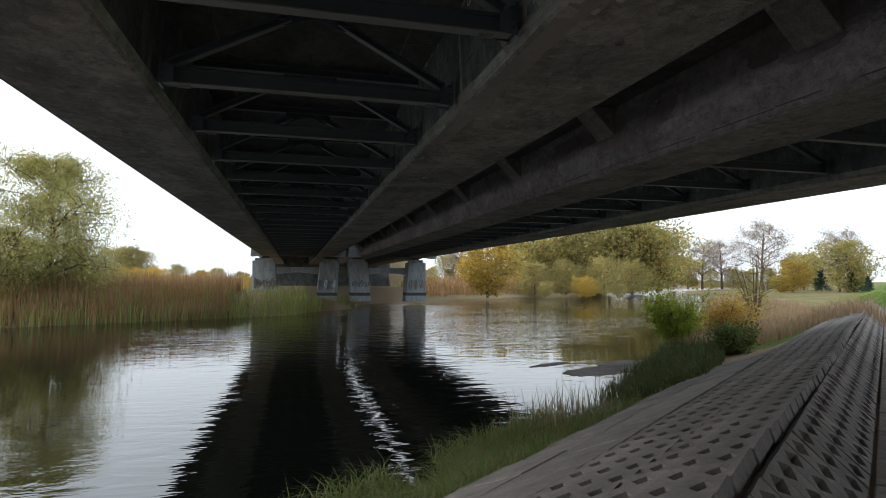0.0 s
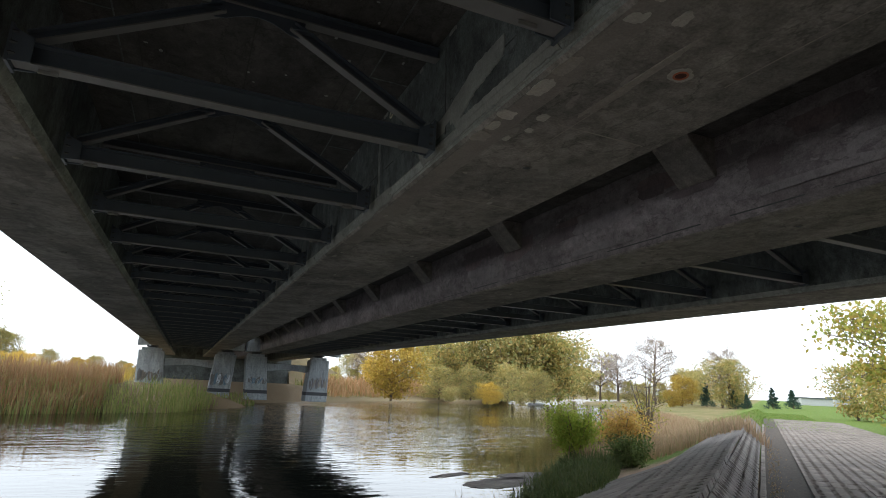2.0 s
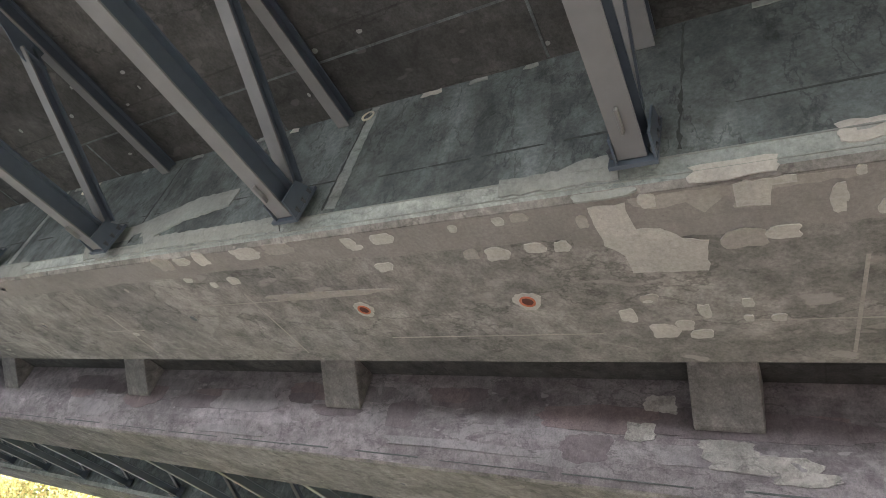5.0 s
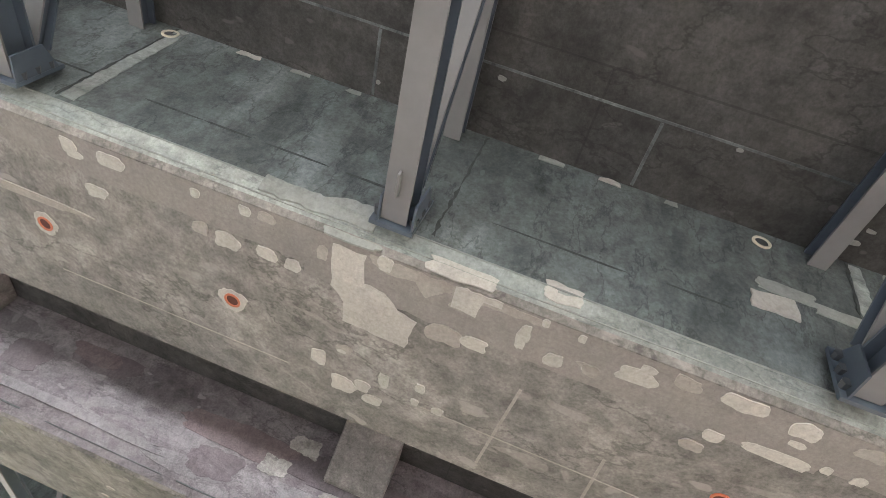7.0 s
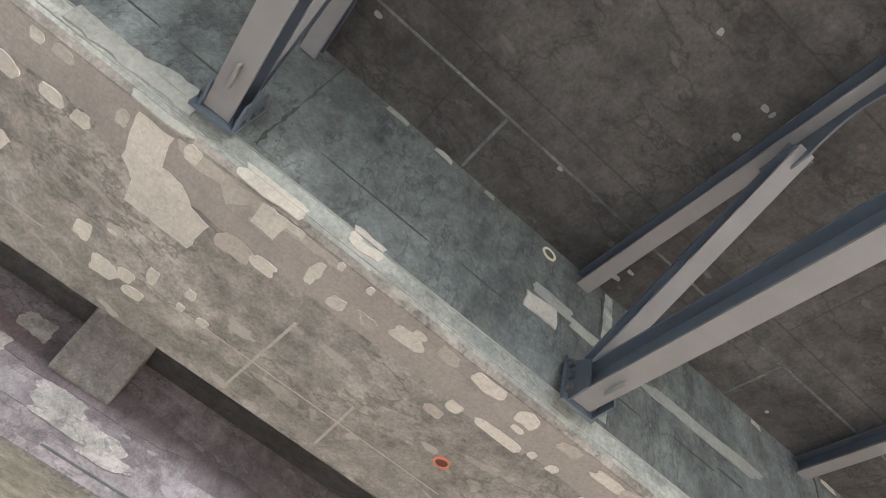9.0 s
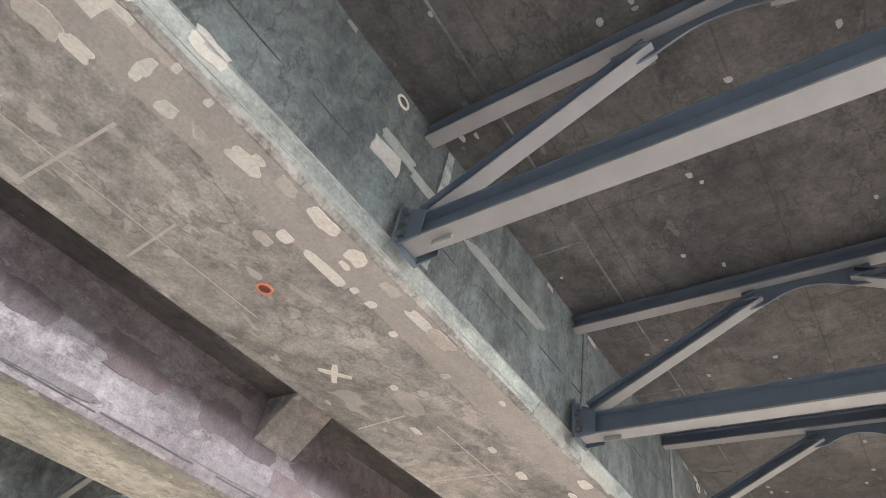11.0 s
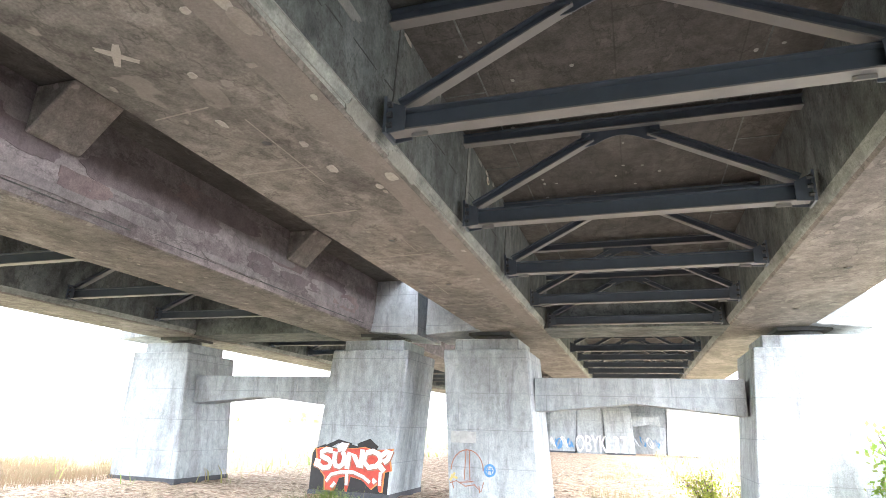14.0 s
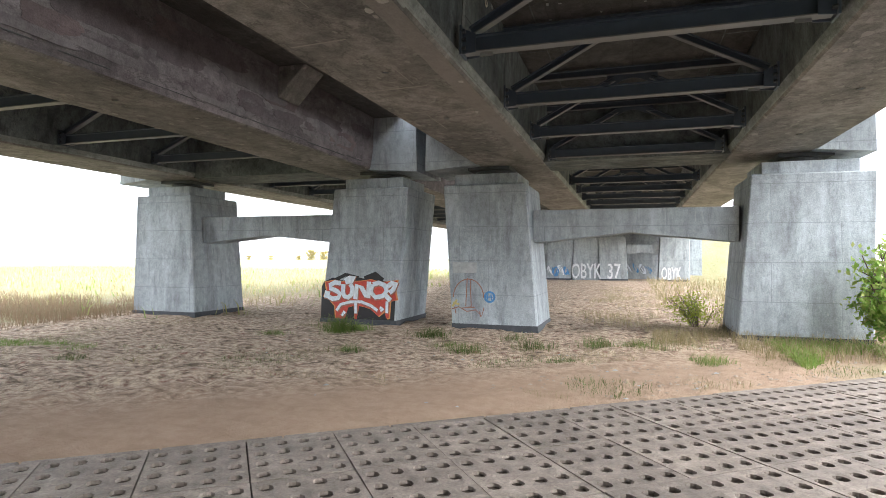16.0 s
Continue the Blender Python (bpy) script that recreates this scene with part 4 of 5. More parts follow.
def strokes(name, lines, w, mat, parent, lift=0.006):
    """Flat sprayed lines on the river face: each a chain of (x, z)."""
    bm = bmesh.new()
    for k, chain in enumerate(lines):
        l = lift + 0.0006 * k
        prev = None
        for i, (x, z) in enumerate(chain):
            x2, z2 = chain[min(i + 1, len(chain) - 1)]
            x1, z1 = chain[max(i - 1, 0)]
            dx, dz = x2 - x1, z2 - z1
            d = math.hypot(dx, dz) or 1
            nx, nz = -dz / d * w / 2, dx / d * w / 2
            pair = [bm.verts.new((x + nx, face_y(z) + l, z + nz)), bm.verts.new((x - nx, face_y(z) + l, z - nz))]
            if prev:
                bm.faces.new((prev[0], prev[1], pair[1], pair[0]))
            prev = pair
    bmesh.ops.recalc_face_normals(bm, faces=bm.faces)
    return part(name, bm, mat, parent)


P1, P2, P3, P4 = near_piers
bm = bmesh.new()
rnd = random.Random(2)
edge = [(7.37, 0.10), (7.36, 0.9), (7.3, 1.02), (7.05, 1.12), (6.75, 1.05), (6.5, 1.16), (6.15, 1.10), (5.9, 1.2), (5.75, 1.06), (5.36, 1.04), (5.40, 0.08)]
bm.faces.new([bm.verts.new((x, face_y(z) + 0.004, z)) for x, z in edge])
bmesh.ops.recalc_face_normals(bm, faces=bm.faces)
part("graffiti_ground", bm, M_BLACKP, P3, "black painted ground of the graffiti")
def wall_point(u, w):
    """From the mural's own grid, three units to a hand's width, to the pier's river face."""
    return 7.365 - 0.00507 * (u - 84), 0.016 + 0.00468 * (300 - w) + 0.0002 * (u - 84)


def mural_patch(name, outline, mat, lift, grow=1.0):
    bm = bmesh.new()
    cu, cw = 290, 170
    pts = [wall_point(cu + (u - cu) * grow, cw + (w - cw) * grow) for u, w in outline]
    bm.faces.new([bm.verts.new((x, face_y(z) + lift, z)) for x, z in pts])
    bmesh.ops.triangulate(bm, faces=bm.faces)
    return part(name, bm, mat, P3)


FLAME = [(104, 88), (160, 80), (210, 90), (300, 88), (350, 82), (400, 98), (488, 90), (476, 140), (486, 190), (452, 196), (446, 284), (432, 284), (424, 246), (392, 274),
         (345, 232), (290, 216), (276, 286), (266, 286), (260, 216), (232, 224), (206, 300), (188, 286), (176, 304), (164, 290), (158, 216), (130, 184), (98, 166), (112, 130)]
mural_patch("graffiti_outline", FLAME, M_ORANGEP, 0.0052, 1.025)
mural_patch("graffiti_fill", FLAME, M_REDP, 0.0064, 0.985)
GLYPHS = {
    "letter_s": [[(190, 97), (158, 92), (132, 104), (134, 122), (170, 138), (186, 154), (176, 174), (146, 178), (128, 168)], [(130, 152), (108, 144), (106, 160), (130, 166)]],
    "letter_o": [[(204, 102), (201, 142), (210, 166), (230, 172), (248, 158), (252, 122), (240, 102)], [(212, 86), (236, 70), (262, 72), (250, 86), (214, 92)]],
    "letter_n": [[(268, 182), (276, 108), (302, 124), (326, 166), (336, 176), (340, 92)]],
    "letter_g": [[(356, 106), (350, 148), (374, 174), (412, 168), (432, 142), (420, 112), (390, 100), (360, 108)], [(414, 150), (452, 192)], [(432, 122), (460, 102), (480, 104), (466, 136), (446, 152)]],
    "swash": [[(168, 240), (190, 208), (240, 196), (300, 196), (350, 216), (386, 242)], [(398, 226), (414, 236), (400, 244)], [(214, 244), (196, 268)], [(434, 196), (434, 256)], [(270, 200), (271, 256)]],
}
for nm, chains in GLYPHS.items():
    wide = 0.115 if nm != "swash" else 0.07
    strokes("graffiti_" + nm + "_shade", [[wall_point(u + 2, w + 3) for u, w in c] for c in chains], wide + 0.035, M_RUSTP, P3, 0.0075)
    strokes("graffiti_" + nm, [[wall_point(*q) for q in c] for c in chains], wide, M_PALEP, P3, 0.0115)
strokes("spray_shadow", [[(7.0, 1.06), (6.7, 1.2), (6.35, 1.12)], [(6.2, 1.12), (5.9, 1.24), (5.7, 1.08)]], 0.09, M_BLACKP, P3, 0.0045)
# brown tag, blue disc, pale block and yellow mark on the other leaning pier
strokes("brown_tag", [[(3.62 - 0.36 * math.cos(3.14 * i / 12) - 0.05, 0.72 + 0.42 * math.sin(3.14 * i / 12)) for i in range(13)], [(3.50, 0.52), (3.53, 1.12), (3.60, 1.16), (3.63, 0.52), (3.42, 0.50), (3.75, 0.47)],
                      [(3.95, 0.45), (3.8, 0.5), (3.6, 0.4), (3.4, 0.44), (3.25, 0.3), (3.2, 0.5)], [(3.9, 0.5), (3.86, 0.34)], [(3.3, 0.42), (3.28, 0.28)]], 0.022, M_RUSTP, P2)
strokes("blue_disc", [[(3.07 + r * math.cos(6.3 * i / 16), 0.74 + r * math.sin(6.3 * i / 16)) for i in range(17)] for r in (0.10, 0.12)] + [[(3.12, 0.80), (3.12, 0.68)], [(3.04, 0.80), (3.03, 0.68)], [(3.15, 0.74), (3.0, 0.74)]], 0.028, M_BLUEP, P2)
for nm, mt, lines, w in (("pale_paint_block", M_GREYP, [[(3.95, 1.40), (3.38, 1.40)]], 0.24), ("yellow_paint_mark", M_YELP, [[(3.93, 0.6), (3.78, 0.55)], [(3.95, 0.5), (3.84, 0.66)]], 0.05)):
    strokes(nm, lines, w, mt, P2)
# tags on the pier flank and on far faces, as plain bars
bm = bmesh.new()
rnd = random.Random(6)
for k in range(7):
    y = -0.25 - 0.2 * k
    xx = 5.39 - 0.31 * 0.75 / 3.32
    box(bm, xx - 0.004, xx - 0.01, y, y - 0.08, 0.62 + rnd.uniform(-.05, .05), 0.98 + rnd.uniform(-.05, .05))
part("tag_bar", bm, M_BLUEP, P3, "blue and black illegible tag")
rnd = random.Random(12)


def far_tags(y, x0, x1, z0, z1, mats, n, name):
    """Loose looping scrawls, one a letter's width."""
    for k in range(n):
        bm = bmesh.new()
        cx, w, h = x0 + (x1 - x0) * (k + 0.5) / n, abs(x1 - x0) / n * 1.1, (z1 - z0) * rnd.uniform(0.75, 1.0)
        for run in range(2):
            a0, turn, steps = rnd.uniform(0, 6.28), rnd.choice((-1, 1)) * rnd.uniform(3.5, 7.5), 11
            ox, oz, kx, kz = rnd.uniform(-0.1, 0.1) * w, rnd.uniform(-0.15, 0.15) * h, rnd.uniform(0.3, 0.5) * w, rnd.uniform(0.3, 0.5) * h
            prev = None
            for i in range(steps):
                a = a0 + turn * i / steps
                px, pz = cx + ox + kx * math.cos(a), (z0 + z1) / 2 + oz + kz * math.sin(a * 1.3 + run)
                d = 0.05 + 0.02 * math.sin(3 * a)
                pair = [bm.verts.new((px - d, y + 0.002 * run, pz - d)), bm.verts.new((px + d, y + 0.002 * run, pz + d))]
                if prev:
                    bm.faces.new((prev[0], prev[1], pair[1], pair[0]))
                prev = pair
        tagged(part(name, bm, mats[k % len(mats)]), "looping spray-painted tag on grey concrete", "graffiti", "tags on far concrete")


for txt, cx, size, wide in (("OBYK", 3.42, 1.65, 0.52), ("37", 1.35, 1.65, 0.62), ("OBYK", -2.75, 1.25, 0.42)):
    ob = paint_word(txt, cx, 0.16, size, 0.018, 0.0, M_WHITEP, None, "graffiti_tag", wide, 0.03)
    ob.location = (0, Y_BACK + 0.045, 0)
    tagged(ob, "large white spray-painted letters on pale concrete", "graffiti", "tags on far concrete")
far_tags(Y_BACK + 0.03, 6.4, 4.7, 0.3, 1.2, [M_WHITEP, M_BLUEP], 4, "graffiti_tag")
far_tags(Y_BACK - 3.98, -1.5, 0.9, 0.4, 1.3, [M_BLUEP, M_PALEP], 5, "graffiti_tag")
far_tags(Y_FAR + 0.016, -4.1, -2.1, 0.5, 1.6, [M_STEELP, M_REVET], 7, "graffiti_tag")
far_tags(Y_FAR + 0.016, 2.1, 3.8, 0.4, 1.6, [M_STEELP, M_BLUEG, M_PALEP], 6, "graffiti_tag")
far_tags(Y_FAR + 0.016, 5.5, 7.2, 0.6, 1.4, [M_STEELP, M_BLUEG], 5, "graffiti_tag")
far_tags(Y_FAR + 0.016, 11.5, 13.2, 0.4, 1.6, [M_STEELP, M_PATCHW], 6, "graffiti_tag")

# ---- plants ----
L_WILLOW = leafy("willow_leaves", [(0.25, 0.27, 0.09), (0.35, 0.34, 0.12), (0.46, 0.39, 0.16), (0.31, 0.32, 0.11)])
L_GREEN = leafy("dull_green_leaves", [(0.28, 0.30, 0.10), (0.43, 0.38, 0.14), (0.58, 0.43, 0.17), (0.23, 0.28, 0.11), (0.55, 0.37, 0.13)])
L_YELLOW = leafy("yellow_autumn_leaves", [(0.52, 0.40, 0.08), (0.62, 0.44, 0.08), (0.42, 0.31, 0.08), (0.57, 0.35, 0.08)])
L_OAK = leafy("oak_leaves", [(0.22, 0.28, 0.05), (0.34, 0.33, 0.07), (0.42, 0.30, 0.07), (0.20, 0.25, 0.05)])
L_CONIFER = leafy("dark_needles", [(0.04, 0.08, 0.05), (0.06, 0.11, 0.08), (0.04, 0.08, 0.06)])
L_TWIG = leafy("bare_twigs", [(0.34, 0.28, 0.23), (0.42, 0.33, 0.25), (0.30, 0.25, 0.21)])
L_REED = leafy("dry_reed", [(0.54, 0.34, 0.18), (0.44, 0.25, 0.13), (0.36, 0.25, 0.12), (0.58, 0.40, 0.23)])
L_BANK = leafy("river_edge_grass", [(0.10, 0.17, 0.04), (0.15, 0.21, 0.06), (0.22, 0.24, 0.10), (0.30, 0.26, 0.13)])
L_LIME = leafy("yellow_green_leaves", [(0.28, 0.42, 0.05), (0.38, 0.47, 0.06), (0.46, 0.46, 0.08)])
L_ORANGE = leafy("orange_autumn_leaves", [(0.55, 0.33, 0.08), (0.46, 0.26, 0.08), (0.52, 0.40, 0.10), (0.40, 0.30, 0.09)])
L_REEDG = leafy("green_reed", [(0.18, 0.25, 0.07), (0.27, 0.30, 0.10), (0.34, 0.31, 0.13)])
L_GRASS = leafy("fresh_grass", [(0.13, 0.23, 0.045), (0.19, 0.28, 0.06), (0.26, 0.28, 0.10)])
L_GRASSD = leafy("dark_bank_weeds", [(0.07, 0.11, 0.03), (0.11, 0.15, 0.04), (0.15, 0.17, 0.06)])
L_BUSH = leafy("green_and_orange_leaves", [(0.26, 0.36, 0.05), (0.42, 0.42, 0.07), (0.50, 0.34, 0.07), (0.24, 0.33, 0.05), (0.45, 0.27, 0.07)])
L_DRY = leafy("dry_grass", [(0.42, 0.35, 0.21), (0.34, 0.27, 0.15), (0.27, 0.24, 0.12), (0.46, 0.39, 0.26)])
L_RUST = leafy("rusty_weeds", [(0.29, 0.20, 0.13), (0.35, 0.24, 0.15), (0.24, 0.20, 0.11)])


def leaf_mesh(name, centres, sizes, seed, mat, parent, droop=0.0, slim=0.6):
    """Many small leaves, each a bent pair of triangles."""
    r = np.random.RandomState(seed)
    n = len(centres)
    c = np.asarray(centres, float)
    a = r.normal(size=(n, 3)); a[:, 2] -= droop
    a /= np.linalg.norm(a, axis=1)[:, None]
    b = np.cross(a, r.normal(size=(n, 3)))
    b /= np.linalg.norm(b, axis=1)[:, None]
    s = np.asarray(sizes)[:, None]
    v = np.stack([c - a * s, c + b * s * slim, c + a * s, c - b * s * slim], 1).reshape(-1, 3)
    f = np.arange(4 * n).reshape(n, 4)
    return raw(name, v.tolist(), f.tolist(), mat, parent)


def build_tree(label, h, w, mat, n, size, seed, form="round", bare=False, low=0.2, category="tree"):
    """Trunk and limbs; foliage in loose clumps along the limbs' ends, with gaps."""
    r = random.Random(seed)
    e = empty("tree", label, category, "trees along the river")
    bm = bmesh.new()
    lean = (r.uniform(-.05, .05) * h, r.uniform(-.05, .05) * h)
    k = 6
    trunk = [Vector((lean[0] * (i / k) ** 2, lean[1] * (i / k) ** 2, h * 0.93 * i / k)) for i in range(k + 1)]
    tube(bm, trunk, h * 0.028, h * 0.004, 7)
    clumps = []
    nl = {"cone": 26, "weep": 38}.get(form, 24)
    for i in range(nl):
        f = low + (0.95 - low) * (i + r.random()) / nl
        p = trunk[0].lerp(trunk[-1], f)
        g = (f - low) / (1 - low)
        if form == "cone":
            reach = w / 2 * (1.03 - g) * r.uniform(0.8, 1.1)
            rise = -0.05
        elif form == "weep":
            reach = w / 2 * (math.sin(math.pi * min(1, 0.30 + g * 0.66)) ** 0.6) * r.uniform(0.55, 1.1) * (1.1 - 0.35 * g)
            rise = 0.10 + 0.5 * g
        else:
            reach = w / 2 * (math.sin(math.pi * (0.18 + g * 0.74)) ** 0.7) * r.uniform(0.65, 1.15)
            rise = 0.45
        ang = i * 2.4 + r.uniform(-.5, .5)
        d = Vector((math.cos(ang), math.sin(ang), 0))
        tip = p + d * reach + Vector((0, 0, reach * rise * r.uniform(0.5, 1.3)))
        midp = p.lerp(tip, 0.5) + Vector((0, 0, reach * 0.10))
        tube(bm, [p, midp, tip], h * 0.010 * (1.1 - g), h * 0.002, 5)
        clumps.append((tip, reach * 0.30))
        clumps.append((midp.lerp(tip, 0.4), reach * 0.28))
        for j in range(4 if not bare else 7):
            q = p.lerp(tip, r.uniform(0.4, 1.0))
            t2 = q + Vector((r.uniform(-1, 1), r.uniform(-1, 1), r.uniform(-0.1, 1.0))) * reach * 0.38
            tube(bm, [q, q.lerp(t2, 0.5) + Vector((0, 0, 0.03 * h)), t2], h * 0.004, h * 0.001, 4)
            clumps.append((t2, reach * 0.24))
    if form != "cone" and not bare:
        for i in range(10 if low < 0.1 else 5):
            f = max(low, 0.10) + (0.85 - max(low, 0.10)) * i / 10
            clumps.append((trunk[0].lerp(trunk[-1], f) + Vector((r.uniform(-1, 1), r.uniform(-1, 1), 0)) * w * 0.12, w * 0.13))
            clumps.append((trunk[0].lerp(trunk[-1], f * 0.7) + Vector((r.uniform(-1, 1), r.uniform(-1, 1), 0)) * w * 0.22, w * 0.12))
    if form == "weep":
        for i in range(22):
            a, q = r.uniform(0, 6.28), w * r.uniform(0.12, 0.42)
            clumps.append((Vector((math.cos(a) * q, math.sin(a) * q, h * r.uniform(0.06, 0.34))), w * 0.09))
    part("trunk", bm, M_BARK, e)
    cs, ss = [], []
    for i in range(n):
        c, rad = clumps[r.randrange(len(clumps))]
        rad = max(rad, w * 0.05)
        g = Vector((max(-1.6, min(1.6, r.gauss(0, 1))), max(-1.6, min(1.6, r.gauss(0, 1))), max(-1.3, min(1.3, r.gauss(0, 0.75))) - (0.6 * abs(r.gauss(0, 1)) if form == "weep" else 0))) * rad * 0.72
        q = c + g
        if q.z < h * 0.03:
            continue
        cs.append(q)
        ss.append(size * r.uniform(0.6, 1.3))
    leaf_mesh("crown", cs, ss, seed, mat, e, 0.6 if form == "weep" else 0.0, 0.3 if bare else (0.35 if form == "weep" else 0.6))
    return e


def plant(proto, used, bearing, dist, top, jit, base=None):
    """Stands a tree at a bearing and distance so that its crown ends at the height top."""
    a = radians(bearing)
    x, y = math.sin(a) * dist, math.cos(a) * dist
    s, v = U.x * x + U.y * y, V.x * x + V.y * y
    z = max(height(s, v), -0.9) if base is None else base
    sc = (top - z) / 10.0
    m = pose(x, y, z - 0.03, 0, 0, jit * 57) @ Matrix.Diagonal((sc * (0.9 + 0.2 * ((jit * 7) % 1)), sc, sc, 1))
    if used:
        return copy_thing(proto, m)
    proto.matrix_basis = m
    return proto


FOREST = {
    "willow": [(-19.9, 45, 9.7), (-22.9, 44, 4.6), (-17.9, 45, 4.0), (-20.4, 43.5, 4.6), (-24.5, 46, 4.8)],
    "yellow": [(18.4, 80, 5.8), (16.8, 95, 4.9), (27.6, 82, 3.2), (28.4, 90, 2.9), (45.1, 150, 8.8), (44.3, 140, 6.6), (-14.7, 90, 4.0), (-9.6, 95, 3.8), (-11.9, 85, 3.8), (-6.2, 90, 3.1), (-13.2, 78, 3.6), (-10.8, 80, 3.4), (-8.2, 84, 3.3), (-16.0, 80, 3.6), (-4.6, 92, 3.0)],
    "green": [(20.6, 120, 8.9), (22.8, 115, 10.2), (25.3, 118, 11.6), (27.7, 118, 13.0), (30.0, 115, 13.0), (31.8, 118, 13.6), (33.3, 120, 13.8), (34.3, 125, 11.4), (15.1, 110, 6.9), (35.7, 170, 7.9), (36.9, 180, 9.1), (45.9, 190, 9.1),
              (-13.7, 120, 7.7), (-15.2, 120, 6.8), (-10.5, 140, 4.9), (48.9, 160, 10.3), (-7.2, 150, 4.3), (46.7, 180, 7.9)],
    "woods": [(21.7, 128, 8.0), (24.1, 126, 8.6), (26.5, 128, 9.8), (29.0, 127, 10.5), (38.8, 190, 6.5), (40.6, 190, 6.6), (41.8, 185, 6.4), (43.2, 190, 6.8), (13.0, 115, 5.0), (17.5, 120, 6.8), (19.0, 125, 7.6), (-17.0, 110, 4.0), (-12.5, 125, 5.0), (-8.5, 140, 4.0), (-5.0, 150, 4.0), (23.0, 98, 5.6), (26.0, 100, 6.5), (29.5, 100, 6.8), (32.0, 104, 6.6)],
    "bare": [(38.1, 180, 12.3), (39.7, 185, 12.8), (42.8, 180, 12.7), (15.9, 100, 5.9), (48.3, 165, 9.9)],
    "conifer": [(47.1, 170, 5.7), (49.4, 170, 7.4), (52.1, 130, 6.6), (53.6, 150, 5.4), (50.2, 150, 4.9), (49.3, 160, 4.9)],
    "oak": [(61.1, 42, 6.9), (65.8, 46, 7.3)],
    "hedge": [(149.2, 420, 7.0), (150.4, 430, 6.0), (148.0, 430, 5.0), (145.5, 440, 5.0), (143.5, 460, 4.5), (186.0, 300, 7.0), (188.0, 320, 6.0), (141.0, 450, 5.0)],
    "shrub": [(57.8, 75, 5.4), (59.8, 70, 5.1), (63.9, 60, 5.0), (62.0, 65, 4.2), (12.9, 90, 3.7), (23.9, 85, 2.8), (30.7, 85, 2.4), (25.5, 100, 3.0)],
}
KINDS = {
    "willow": ("tall slender willow with thinning grey-green leaves above reeds", 10.0, L_WILLOW, 52000, 0.105, "weep", False, 0.02),
    "yellow": ("bushy autumn tree with golden yellow leaves by the water", 10.5, L_YELLOW, 5500, 0.28, "round", False, 0.03),
    "green": ("large dull green and ochre tree in the riverside wood", 10.5, L_GREEN, 8000, 0.22, "round", False, 0.05),
    "woods": ("broad olive and tan tree in the riverside wood", 13.0, L_GREEN, 8000, 0.26, "weep", False, 0.03),
    "bare": ("tall nearly bare grey-brown tree against the pale sky", 9.0, L_TWIG, 9000, 0.11, "round", True, 0.25),
    "conifer": ("dark green conical spruce beyond the meadow", 6.5, L_CONIFER, 4200, 0.22, "cone", False, 0.05),
    "oak": ("spreading oak with yellow-green autumn leaves beside the path", 12.0, L_OAK, 3000, 0.24, "round", False, 0.30),
    "hedge": ("distant grey-green hedgerow tree beyond the field", 14.0, L_GREEN, 2500, 0.45, "round", False, 0.02),
    "shrub": ("low tangled olive shrub at the meadow edge", 12.0, L_GREEN, 3200, 0.32, "round", False, 0.02),
}
for i, (kind, spots) in enumerate(FOREST.items()):
    label, w, mat, n, size, form, bare, low = KINDS[kind]
    protos = []
    for k, (bearing, dist, top) in enumerate(spots):
        if k < 2:
            protos.append(build_tree(label, 10.0, w, mat, n, size, 40 + 7 * i + k, form, bare, low, "shrub" if kind == "shrub" else "tree"))
            plant(protos[k], False, bearing, dist, top, 0.37 * k + i)
        else:
            plant(protos[k % 2], True, bearing, dist, top, 0.37 * k + i)


def build_bush(label, x, y, w, h, mat, n, size, seed, stems=9):
    r = random.Random(seed)
    p = Vector((x, y, 0))
    z = max(height(U.dot(p), V.dot(p)), -1.1)
    e = empty("bush", label, "bush", at=(x, y, z))
    bm = bmesh.new()
    cs, ss, tips = [], [], []
    for i in range(stems):
        a = r.uniform(0, 6.28)
        t = Vector((math.cos(a) * w * 0.45 * r.random(), math.sin(a) * w * 0.45 * r.random(), h * r.uniform(0.5, 1)))
        tube(bm, [Vector((t.x * 0.1, t.y * 0.1, -0.1)), t * 0.5 + Vector((0, 0, h * 0.08)), t], 0.014 * h, 0.004 * h, 5)
        tips.append(t)
        for j in range(3):
            q = t * r.uniform(0.4, 0.9)
            t2 = q + Vector((r.uniform(-1, 1), r.uniform(-1, 1), r.uniform(0, 0.8))) * h * 0.22
            tube(bm, [q, q.lerp(t2, 0.5), t2], 0.006 * h, 0.002 * h, 4)
            tips.append(t2)
    part("stem", bm, M_BARK, e)
    for i in range(n):
        t = tips[r.randrange(len(tips))] * r.uniform(0.45, 1.0)
        cs.append(t + Vector((r.gauss(0, 1), r.gauss(0, 1), r.gauss(0, 0.8))) * w * 0.07)
        ss.append(size * r.uniform(0.6, 1.3))
    leaf_mesh("leaves", cs, ss, seed, mat, e)
    return e


build_bush("round yellow-green bush on the river bank", 15.2, 21.4, 3.6, 2.2, L_LIME, 9000, 0.055, 3, 18)
build_bush("rust-tinted orange bush beside the water", 18.6, 22.6, 3.8, 2.0, L_ORANGE, 8000, 0.055, 4, 16)
build_bush("low dark green bush below the revetment", 14.6, 17.2, 2.6, 1.0, L_GRASSD, 5000, 0.05, 14, 14)
build_bush("sparse young willow with a few yellow-green leaves", 23.4, 26.2, 2.6, 3.9, L_OAK, 700, 0.06, 5, 10)
build_bush("bright green elder bush against the pale pier", -4.35, -12.0, 1.5, 2.0, L_GRASS, 2600, 0.055, 6, 12)
build_bush("bright green elder shoots beside the pier", -5.0, -11.3, 1.4, 1.5, L_GRASS, 1500, 0.05, 7, 9)
